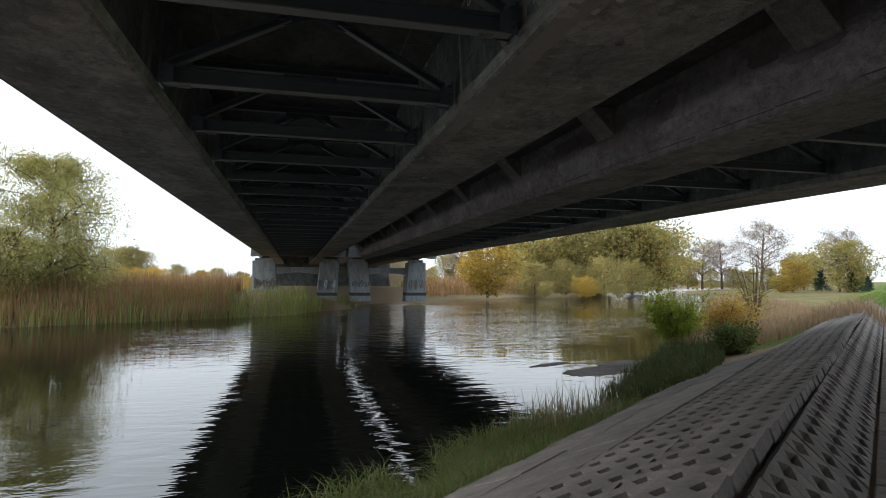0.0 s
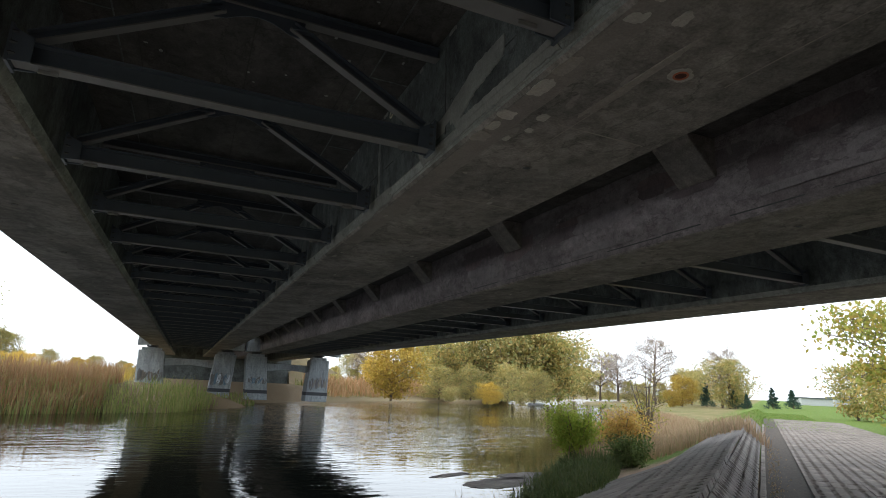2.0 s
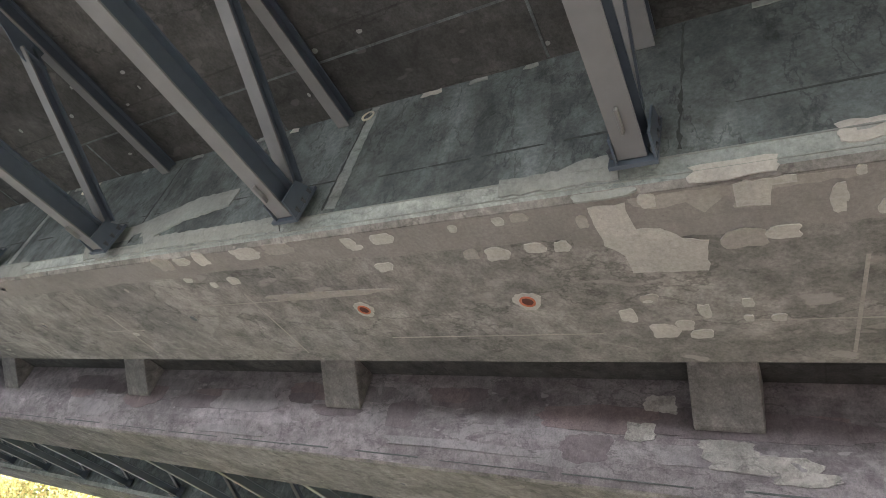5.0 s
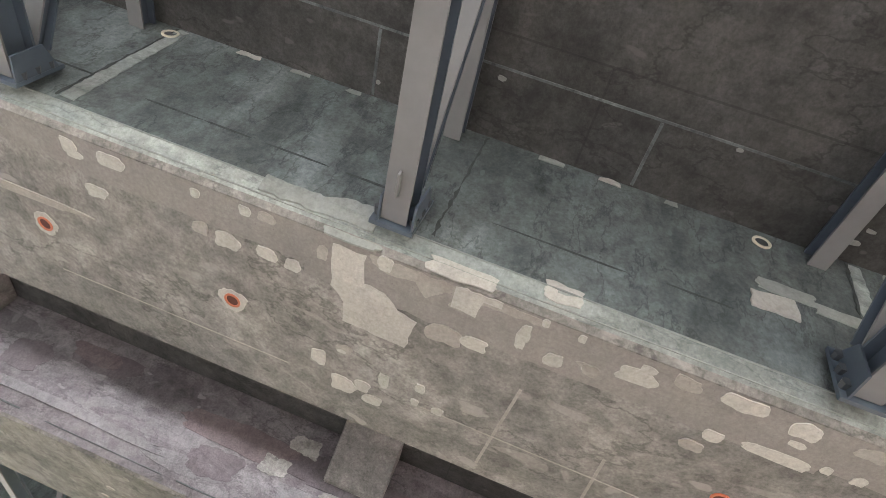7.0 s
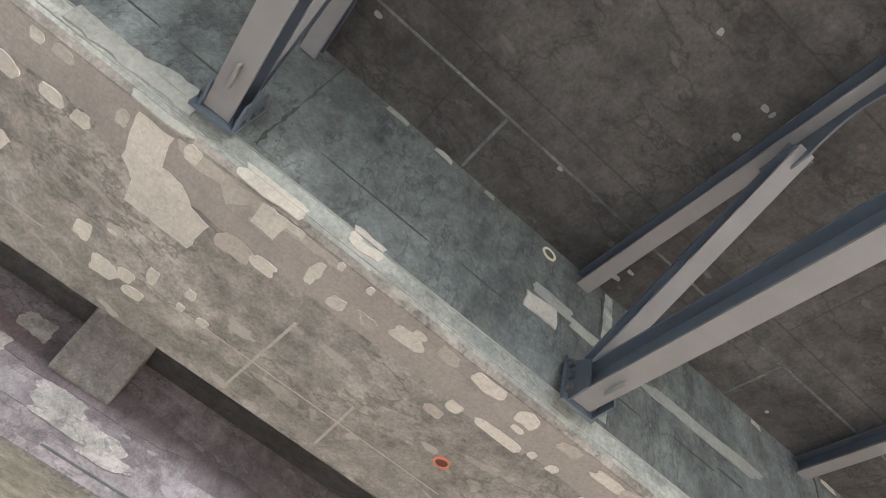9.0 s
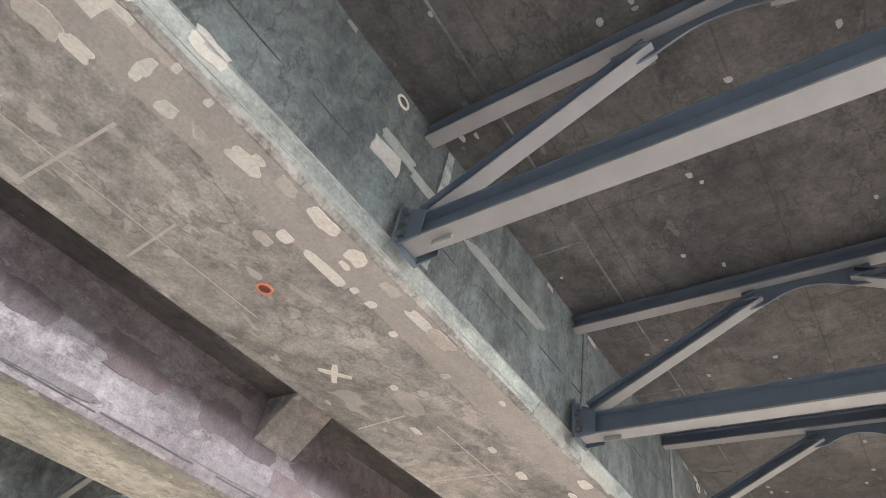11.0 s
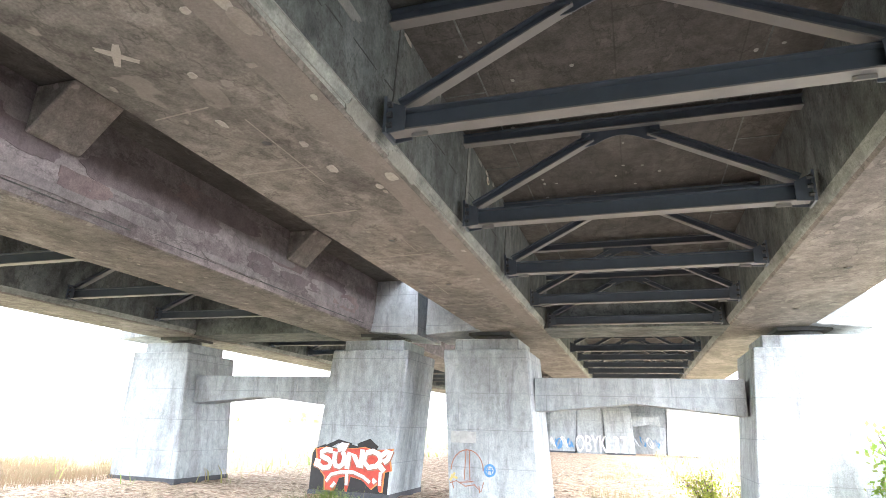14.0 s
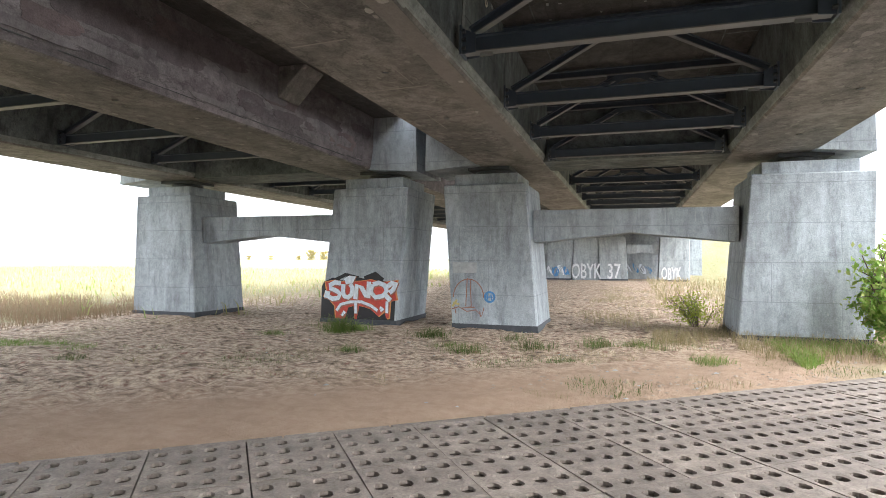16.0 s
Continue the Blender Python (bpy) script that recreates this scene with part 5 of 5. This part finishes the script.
build_bush("thin green sapling growing behind the pier", -1.5, -15.2, 2.0, 0.9, L_LIME, 1600, 0.028, 8, 14)


def blades(name, label, pts, hts, width, mat, seed, lean=0.35, category="grass"):
    """Upright bent blades at the points; one object of stuff."""
    r = np.random.RandomState(seed)
    p = np.asarray(pts, float)
    n = len(p)
    h = np.asarray(hts, float)[:, None]
    a = r.uniform(0, 6.2832, n)
    d = np.stack([np.cos(a), np.sin(a), np.zeros(n)], 1)
    q = np.stack([-np.sin(a), np.cos(a), np.zeros(n)], 1) * (width * r.uniform(0.6, 1.3, n))[:, None] / 2
    up = np.array([0, 0, 1.0])
    l = (lean * r.uniform(0.2, 1.3, n))[:, None]
    mid = p + up * h * 0.55 + d * l * h * 0.25
    tip = p + up * h * (1 - 0.25 * l) + d * l * h
    v = np.stack([p - q, p + q, mid + q * 0.8, mid - q * 0.8, tip], 1).reshape(-1, 3)
    b = np.arange(n)[:, None] * 5
    f4 = (b + np.array([0, 1, 2, 3])).tolist()
    f3 = (b + np.array([3, 2, 4])).tolist()
    ob = raw(name, v.tolist(), f4 + f3, mat)
    return tagged(ob, label, category, kind="stuff")


def scatter(n, s0, s1, v0, v1, seed, keep=None, z=None):
    r = np.random.RandomState(seed)
    out = []
    while len(out) < n:
        s, v = r.uniform(s0, s1), r.uniform(v0, v1)
        if keep and not keep(s, v):
            continue
        p = sv(s, v)
        out.append((p.x, p.y, (height(s, v) if z is None else z) - 0.02))
    return out


def clumpy(scale, cut, off=0.0):
    return lambda s, v: noise.noise(Vector((s * scale + off, v * scale, off))) > cut


# reeds on the far bank: v measured from the far water line
def far_bank(n, s0, s1, d0, d1, seed, clear=-4.8):
    r = np.random.RandomState(seed)
    out = []
    for _ in range(n):
        s = r.uniform(s0, s1)
        v = np.interp(s, FAR_S, FAR_V) + r.uniform(d0, d1)
        p = sv(s, v)
        if clear < p.x < 14.5:
            continue
        out.append((p.x, p.y, max(height(s, v), WATER_Z - 0.1)))
    return out


R = np.random.RandomState(77)
for nm, lb, n, s0, s1, d0, d1, hh, w, mat in (
        ("reeds", "tall dry tan reeds along the far bank", 32000, -45, 36, -0.6, 9, 1.75, 0.05, L_REED),
        ("reeds", "green reeds at the far water edge", 3500, -8, 34, -1.0, 2.5, 1.3, 0.05, L_REEDG),
        ("weeds", "golden weeds behind the reeds", 7000, -60, 40, 8, 30, 1.5, 0.09, L_YELLOW),
        ("reeds", "tan reeds below the riverside wood", 6000, 60, 120, -0.5, 6, 1.9, 0.10, L_REED),
        ("reeds", "green bank plants below the riverside wood", 5000, 44, 125, -0.8, 10, 1.0, 0.10, L_REEDG)):
    pts = far_bank(n, s0, s1, d0, d1, int(hh * 100) + n, 3.5 if n == 3500 else -4.8)
    blades(nm, lb, pts, hh * R.uniform(0.4, 1.2, len(pts)), w, mat, n, 0.45, "reeds")
# low green edge under the far spans
pts = []
for _ in range(1500):
    s = R.uniform(15, 42)
    v = np.interp(s, FAR_S, FAR_V) + R.uniform(-0.4, 1.2)
    p = sv(s, v)
    pts.append((p.x, p.y, max(height(s, v), WATER_Z)))
blades("bank_grass", "short dark grass on the far river edge", pts, 0.5 * R.uniform(0.4, 1.1, len(pts)), 0.06, L_REEDG, 5, 0.4)


def near_bank(n, s0, s1, d0, d1, seed, keep=None):
    r = np.random.RandomState(seed)
    out = []
    while len(out) < n:
        s = r.uniform(s0, s1)
        v = np.interp(s, NEAR_S, NEAR_V) + r.uniform(d0, d1)
        if keep and not keep(s, v):
            continue
        p = sv(s, v)
        out.append((p.x, p.y, max(height(s, v), WATER_Z - 0.05)))
    return out


pts = near_bank(9000, 4.6, 10.6, -1.15, 0.9, 31, clumpy(0.7, -0.18))
blades("bank_grass", "lush green grass hanging over the river edge", pts, 0.40 * R.uniform(0.3, 1.35, len(pts)), 0.012, L_BANK, 32, 1.35)
pts = near_bank(1500, 10.4, 14, -1.2, 0.0, 43, clumpy(0.8, 0.0, 3))
blades("bank_grass", "short grass between stones at the river edge", pts, 0.25 * R.uniform(0.3, 1.3, len(pts)), 0.012, L_BANK, 44, 1.1)
pts = near_bank(9000, 12.5, 32, -1.9, 0.5, 33)
blades("bank_weeds", "dark green weeds below the revetment", pts, 0.5 * R.uniform(0.4, 1.25, len(pts)), 0.02, L_GRASSD, 34, 0.9)
pts = near_bank(260, 8.6, 10.8, -0.6, 0.5, 35)
blades("dry_grass", "dry seeding grass stalks at the river edge", pts, 0.95 * R.uniform(0.5, 1.15, len(pts)), 0.014, L_DRY, 36, 0.5)
pts = near_bank(300, -7, 4, -0.9, 0.4, 37, clumpy(0.8, 0.0, 9))
blades("reeds", "thin young reeds standing in the shallow water", pts, 0.8 * R.uniform(0.5, 1.2, len(pts)), 0.018, L_REEDG, 38, 0.7, "reeds")
pts = near_bank(16000, 24, 80, -7.0, 0.4, 39)
blades("weeds", "rusty dry weeds along the bank beyond the revetment", pts, 0.75 * R.uniform(0.4, 1.2, len(pts)), 0.045, L_RUST, 40, 0.5)
pts = scatter(9000, 40, 90, -4.0, 5, 41)
blades("meadow_grass", "bright green mown grass beside the path", pts, 0.16 * R.uniform(0.5, 1.3, len(pts)), 0.06, L_GRASS, 42, 0.8)

# grass and weeds round the near piers and on the meadow behind
def xy_scatter(n, x0, x1, y0, y1, seed, keep=None):
    r = np.random.RandomState(seed)
    out = []
    tries = 0
    while len(out) < n and tries < 40 * n:
        tries += 1
        x, y = r.uniform(x0, x1), r.uniform(y0, y1)
        if V.x * x + V.y * y > -5.6:
            continue
        if keep and not keep(x, y):
            continue
        out.append((x, y, -0.03))
    return out


for nm, lb, n, x0, x1, y0, y1, hh, w, mat, cut, off in (
        ("dry_grass", "dry straw grass round the pale pier foot", 9000, -9, -0.4, -17, -10.3, 0.32, 0.009, L_DRY, -0.12, 1),
        ("grass", "fresh green grass at the pale pier foot", 8000, -10, -2.4, -12.6, -9.6, 0.22, 0.009, L_GRASS, 0.0, 2),
        ("dry_grass", "straw-coloured tussocks on the sand", 5000, -8, 1.5, -34, -12.9, 0.26, 0.012, L_DRY, 0.08, 3),
        ("weeds", "scattered small weeds on the sand", 5200, -4, 13, -12.5, -6.5, 0.09, 0.006, L_BANK, 0.24, 4),
        ("dry_grass", "dry stubble in clumps on the sand", 6000, -4, 13, -12.7, -6.8, 0.11, 0.005, L_DRY, 0.20, 5),
        ("grass", "green tufts beside the dirt track", 7000, 9.0, 16, -8.0, -3.5, 0.14, 0.008, L_GRASS, 0.12, 6),
        ("weeds", "rusty brown weeds edging the dry field", 15000, 13.0, 25, -16.5, -8.5, 0.40, 0.012, L_RUST, -0.2, 7),
        ("dry_grass", "pale dry grass of the open field", 26000, 10.0, 85, -70, -13.5, 0.5, 0.03, L_DRY, -0.2, 8),
        ("weeds", "yellow-green field plants", 3500, 10.0, 80, -70, -12, 0.5, 0.06, L_REEDG, 0.05, 9),
        ("dry_grass", "dry grass on the slope beside the abutment", 5000, -22, -1, -48, -18, 0.55, 0.035, L_DRY, -0.1, 10)):
    ok = lambda x, y, c=cut, o=off: noise.noise(Vector((x * 0.55 + o * 3.1, y * 0.55, o))) > c and not (4.4 < x < 10.5 and y < -13 and n > 4000)
    pts = xy_scatter(n, x0, x1, y0, y1, off * 13, ok)
    blades(nm, lb, pts, hh * R.uniform(0.4, 1.2, len(pts)), w, mat, off * 17, 0.95)

# single green tufts on the sand
for k, (x, y, h, n) in enumerate(((6.0, -11.3, 0.5, 140), (5.75, -11.6, 0.3, 90), (3.95, -11.35, 0.28, 110), (2.2, -11.5, 0.25, 30), (4.6, -9.0, 0.2, 60), (2.7, -9.6, 0.25, 60), (1.6, -10.3, 0.3, 50), (0.6, -11.0, 0.3, 70), (-0.2, -11.2, 0.25, 60), (9.6, -6.3, 0.16, 90), (8.4, -6.9, 0.14, 70), (7.2, -10.6, 0.16, 60), (1.0, -9.2, 0.14, 60), (-1.2, -10.0, 0.2, 80), (3.2, -10.2, 0.16, 50))):
    n *= 3
    pts = [(x + R.normal() * 0.17, y + R.normal() * 0.13, -0.03) for _ in range(n)]
    tagged(blades("grass_tuft", "small green grass tuft on bare sand", pts, h * R.uniform(0.4, 1.1, n), 0.009, L_GRASS if k < 2 else L_BANK, 700 + k, 1.2), group="tufts on the sand", category="grass tuft")

# clods and stones on the sand
def clods(n, x0, x1, y0, y1, r0, r1, seed, mat, label):
    r = np.random.RandomState(seed)
    pts = xy_scatter(n, x0, x1, y0, y1, seed)
    base = np.array([(1, 0, 0), (0.3, 0.95, 0), (-0.8, 0.6, 0), (-0.8, -0.6, 0), (0.3, -0.95, 0), (0.05, 0.1, 0.75)])
    fc = [(0, 1, 5), (1, 2, 5), (2, 3, 5), (3, 4, 5), (4, 0, 5)]
    vs, fs = [], []
    for q in pts:
        a = r.uniform(0, 6.28)
        c, s = math.cos(a), math.sin(a)
        k = r.uniform(r0, r1) * np.array([r.uniform(0.8, 1.5), r.uniform(0.7, 1.2), r.uniform(0.5, 1.0)])
        m = base * k
        m = np.stack([m[:, 0] * c - m[:, 1] * s, m[:, 0] * s + m[:, 1] * c, m[:, 2]], 1) + np.array([q[0], q[1], -0.012])
        b0 = len(vs)
        vs.extend(m.tolist())
        fs.extend([tuple(i + b0 for i in f) for f in fc])
    tagged(raw("clods", vs, fs, mat), label, "soil", kind="stuff")


clods(5000, -5, 15, -16, -6.8, 0.012, 0.035, 51, M_CLOD, "small dry clods scattered over trodden sand")
clods(2500, -8, 18, -34, -15, 0.03, 0.10, 52, M_CLOD, "dry clods on the sand between the piers")
clods(160, -5, 15, -13, -5.8, 0.015, 0.04, 53, M_GREYP, "pale stones and rubble bits on the sand")

# earth slope of the road embankment beside the abutment
bm = bmesh.new()
hexa(bm, [(-21, Y_BACK - 30, -0.3), (-4.4, Y_BACK - 30, -0.3), (-4.4, Y_BACK - 3.2, -0.3), (-21, Y_BACK - 3.2, -0.3)],
     [(-9, Y_BACK - 30, 5.0), (-4.4, Y_BACK - 30, 5.0), (-4.4, Y_BACK - 9.5, 5.0), (-9, Y_BACK - 9.5, 5.0)])
bmesh.ops.recalc_face_normals(bm, faces=bm.faces)
tagged(part("embankment", bm, M_GROUND), "grassy earth embankment carrying the road to the bridge", "embankment", kind="structure")

# low house among the trees far beyond the meadow
def build_house(x, y, w, d, h, rot):
    e = empty("house", "low white house with a flat dark roof beyond the meadow", "house")
    e.matrix_basis = pose(x, y, 0.38, 0, 0, rot)
    bm = bmesh.new()
    box(bm, -w / 2, w / 2, -d / 2, d / 2, 0, h)
    part("wall", bm, M_GREYP, e)
    bm = bmesh.new()
    box(bm, -w / 2 - 0.4, w / 2 + 0.4, -d / 2 - 0.4, d / 2 + 0.4, h + 0.004, h + 0.35)
    part("roof", bm, M_DARK, e)
    for i in range(4):
        bm = bmesh.new()
        xx = -w / 2 + w * (i + 0.5) / 4
        box(bm, xx - 0.7, xx + 0.7, -d / 2 - 0.05, -d / 2 - 0.004, 0.9, h - 0.5)
        part("window", bm, M_BLACKP, e)


build_house(226, 158, 11, 8, 2.6, 145)
build_house(246, 160, 8, 8, 3.4, 145)
# pale floating landing on the river
bm = bmesh.new()
box(bm, -1.3, 1.3, -0.8, 0.8, -0.1, 0.18)
box(bm, -1.5, 1.5, -0.95, 0.95, 0.184, 0.26)
bevel(bm, 0.02)
lp = part("landing_stage", bm, M_GREYP)
lp.location = (58, 92, WATER_Z)
tagged(lp, "small pale landing stage floating on the river", "landing stage")
# scum of leaves floating near the bank
for k, (x, y, lx, ly) in enumerate(((9.0, 16.4, 3.2, 1.3), (10.3, 17.6, 2.2, 0.9), (7.9, 17.9, 1.8, 0.4), (-12.5, 39.5, 6, 0.5), (-9.5, 43.5, 3.0, 0.8))):
    bm = bmesh.new()
    blob(bm, 0, 0, lx, ly, 800 + k, lambda a, b, l: (a, b, l), 0.012, 22, 0.1)
    q = part("floating_weed", bm, M_REVET if k < 3 else M_PATCHG)
    q.matrix_basis = pose(x, y, WATER_Z, 0, 0, 25)
    tagged(q, "flat mat of floating water weed", "water weed", "mats of water weed")

# ---- path, kerb and revetment, piece by piece ----
def cell_plate(w, d, th, nx, ny, hole, sides, bevel_r=0.0):
    """A concrete plate with a grid of holes through it. hole: share of the cell; sides 4 (diamond) or 8."""
    bm = bmesh.new()
    grid = {}
    def vert(i, j):
        if (i, j) not in grid:
            grid[i, j] = bm.verts.new((-w / 2 + w * i / nx, -d / 2 + d * j / ny, 0))
        return grid[i, j]
    for i in range(nx):
        for j in range(ny):
            c = [vert(i, j), vert(i + 1, j), vert(i + 1, j + 1), vert(i, j + 1)]
            cx, cy = -w / 2 + w * (i + 0.5) / nx, -d / 2 + d * (j + 0.5) / ny
            hx, hy = w / nx / 2 * hole[0], d / ny / 2 * hole[1]
            if sides == 4:
                dirs = [(0, -1), (1, 0), (0, 1), (-1, 0)]
            else:
                dirs = [(-0.5, -1), (0.5, -1), (1, -0.5), (1, 0.5), (0.5, 1), (-0.5, 1), (-1, 0.5), (-1, -0.5)]
            o = [bm.verts.new((cx + a * hx, cy + b * hy, -0.004)) for a, b in dirs]
            under = 0.8 if sides == 4 else 1.15
            l = [bm.verts.new((cx + a * hx * under, cy + b * hy * under, -th)) for a, b in dirs]
            n = len(o)
            if sides == 4:
                for k in range(4):
                    bm.faces.new((c[k], c[(k + 1) % 4], o[k]))
                    bm.faces.new((c[(k + 1) % 4], o[(k + 1) % 4], o[k]))
            else:
                for k in range(4):
                    bm.faces.new((c[k], c[(k + 1) % 4], o[(2 * k + 1) % 8], o[2 * k]))
                    bm.faces.new((c[(k + 1) % 4], o[(2 * k + 2) % 8], o[(2 * k + 1) % 8]))
            for k in range(n):
                bm.faces.new((o[k], o[(k + 1) % n], l[(k + 1) % n], l[k]))
    rim = [vert(i, 0) for i in range(nx)] + [vert(nx, j) for j in range(ny)] + [vert(i, ny) for i in range(nx, 0, -1)] + [vert(0, j) for j in range(ny, 0, -1)]
    low = [bm.verts.new((v.co.x, v.co.y, -th)) for v in rim]
    m = len(rim)
    for k in range(m):
        bm.faces.new((rim[k], low[k], low[(k + 1) % m], rim[(k + 1) % m]))
    bmesh.ops.recalc_face_normals(bm, faces=bm.faces)
    me = bpy.data.meshes.new("paving_piece")
    bm.to_mesh(me)
    bm.free()
    return me


def tint_by_object(m):
    """Each piece a little lighter or darker than the next."""
    t = m.node_tree
    b = t.nodes["Principled BSDF"]
    link = b.inputs["Base Color"].links[0]
    src = link.from_socket
    o = t.nodes.new("ShaderNodeObjectInfo")
    mr = N(t, "ShaderNodeMapRange", To_Min=0.82, To_Max=1.15)
    hs = t.nodes.new("ShaderNodeHueSaturation")
    t.links.new(o.outputs["Random"], mr.inputs["Value"])
    t.links.new(mr.outputs[0], hs.inputs["Value"])
    t.links.new(src, hs.inputs["Color"])
    t.links.new(hs.outputs[0], b.inputs["Base Color"])


tint_by_object(M_PAVE)
tint_by_object(M_REVET)


def lay(name, me, places, parent, limit, rest_label):
    """The first pieces as objects of their own, the others joined."""
    for m in places[:limit]:
        ob = new(name, me)
        ob.parent = parent
        ob.matrix_basis = m
    rest = places[limit:]
    if not rest:
        return
    co = np.array([v.co[:] for v in me.vertices])
    polys = [tuple(p.vertices) for p in me.polygons]
    vs, fs = [], []
    for m in rest:
        a = np.array(m)
        base = len(vs)
        vs.extend((co @ a[:3, :3].T + a[:3, 3]).tolist())
        fs.extend([tuple(i + base for i in p) for p in polys])
    ob = raw(name + "_rest", vs, fs, me.materials[0], parent, rest_label)
    tagged(ob, kind="stuff")


def basis(s, v, z, slope_dv, slope_dz, spin=0.0, tip=0.0):
    """A pose at s, v, z with x along the path and y down the slope."""
    x = U.copy()
    y = (V * slope_dv + Vector((0, 0, slope_dz))).normalized()
    n = x.cross(y).normalized()
    m = Matrix((x, y, n)).transposed().to_4x4()
    return Matrix.Translation(sv(s, v, z)) @ m @ Euler((tip, 0, spin)).to_matrix().to_4x4()


rnd = random.Random(40)
# path of slabs with sixteen holes each: 0.75 m along, 1.00 m across
path = empty("path", "path of perforated grey concrete slabs beside the river", "path", kind="structure")
bm = bmesh.new()
bm.faces.new([bm.verts.new(sv(s, v, -0.034)) for s, v in ((-40, -5.38), (62, -5.38), (62, 0.38), (-40, 0.38))])
part("bedding", bm, M_DIRT, path, "dark soil under the slabs")
me = cell_plate(0.745, 0.988, 0.086, 4, 4, (0.54, 0.45), 8)
me.materials.append(M_PAVE)
spots = []
for i in range(-40, 80):
    for j in range(5):
        s, v = 0.757 * i + 0.2, -4.88 + 1.0 * j
        z = 0.012 * noise.noise(Vector((s * 0.8, v * 0.8, 0))) + rnd.uniform(-0.004, 0.004)
        d = abs(s + 4.2) + 0.6 * abs(v + 3)
        spots.append((d, basis(s, v, z, 1, 0, rnd.uniform(-0.006, 0.006), rnd.uniform(-0.006, 0.006))))
spots.sort(key=lambda q: q[0])
lay("slab", me, [m for _, m in spots], path, 300, "")
# narrow kerbs on both sides
me = bpy.data.meshes.new("kerb_piece")
bm = bmesh.new()
box(bm, -0.495, 0.495, -0.05, 0.05, -0.22, 0.035)
bevel(bm, 0.012)
bm.to_mesh(me)
bm.free()
me.materials.append(M_PAVE)
kerb = empty("kerb", "low weathered concrete kerb along the path", "kerb", kind="structure")
lay("kerb_stone", me, [basis(1.0 * i, 0.40, rnd.uniform(-0.008, 0.012), 1, 0, rnd.uniform(-0.012, 0.012)) for i in range(-14, 45)] +
    [basis(1.0 * i, -5.42, -0.045 + rnd.uniform(-0.012, 0.006), 1, 0, rnd.uniform(-0.008, 0.008)) for i in range(-24, 24)], kerb, 300, "")
# dirt strip with leaves between kerb and slabs
blades("dry_leaves", "fallen brown leaves and litter along the kerb", [tuple(sv(rnd.uniform(0, 24), 0.30 - abs(rnd.gauss(0, 0.16)), 0.004)) for _ in range(500)], [rnd.uniform(0.015, 0.05) for _ in range(500)], 0.03, L_RUST, 90, 1.2, "leaf litter")
# revetment: a short face up from the kerb, two courses down, then smooth slabs
rev = empty("revetment", "river bank revetment of grey perforated concrete blocks", "revetment", kind="structure")
me = cell_plate(0.285, 0.655, 0.10, 1, 3, (0.56, 0.60), 4)
me.materials.append(M_REVET)
lattice = cell_plate(0.305, 0.60, 0.11, 1, 3, (0.80, 0.76), 4)
lattice.materials.append(M_REVET)
places, faces_up = [], []
for i in range(-44, 122):
    s = 0.325 * i
    w = 0.03 * math.sin(s * 0.45) + rnd.uniform(-0.006, 0.006)
    far = abs(s - 7)
    rise = 0.02 * noise.noise(Vector((s * 0.5, 2, 0)))
    faces_up.append((far, basis(s, 0.70, 0.25 + rise, 0.5, 0.46, rnd.uniform(-0.03, 0.03), rnd.uniform(-0.03, 0.03))))
    for j in range(2):
        dv = 0.63
        v, z = 1.30 + dv * j + w, 0.42 - 0.215 * j + rise
        places.append((far, basis(s + 0.16 * j, v, z, 0.63, -0.215, rnd.uniform(-0.015, 0.015), rnd.uniform(-0.01, 0.01)) @ Euler((0, -0.05, 0)).to_matrix().to_4x4()))
places.sort(key=lambda q: q[0])
lay("block", me, [m for _, m in places], rev, 250, "")
faces_up.sort(key=lambda q: q[0])
lay("lattice_block", lattice, [m for _, m in faces_up], rev, 120, "")
me = bpy.data.meshes.new("smooth_slab")
bm = bmesh.new()
box(bm, -0.49, 0.49, -0.42, 0.42, -0.1, 0)
bevel(bm, 0.01)
bm.to_mesh(me)
bm.free()
me.materials.append(M_REVET)
lay("smooth_slab", me, [basis(1.0 * i + 0.3 * j, 2.67 + 0.78 * j, -0.075 - 0.335 * j + rnd.uniform(-0.01, 0.01), 0.78, -0.335, rnd.uniform(-0.01, 0.01)) for i in range(-14, 15) for j in range(2)], rev, 300, "")
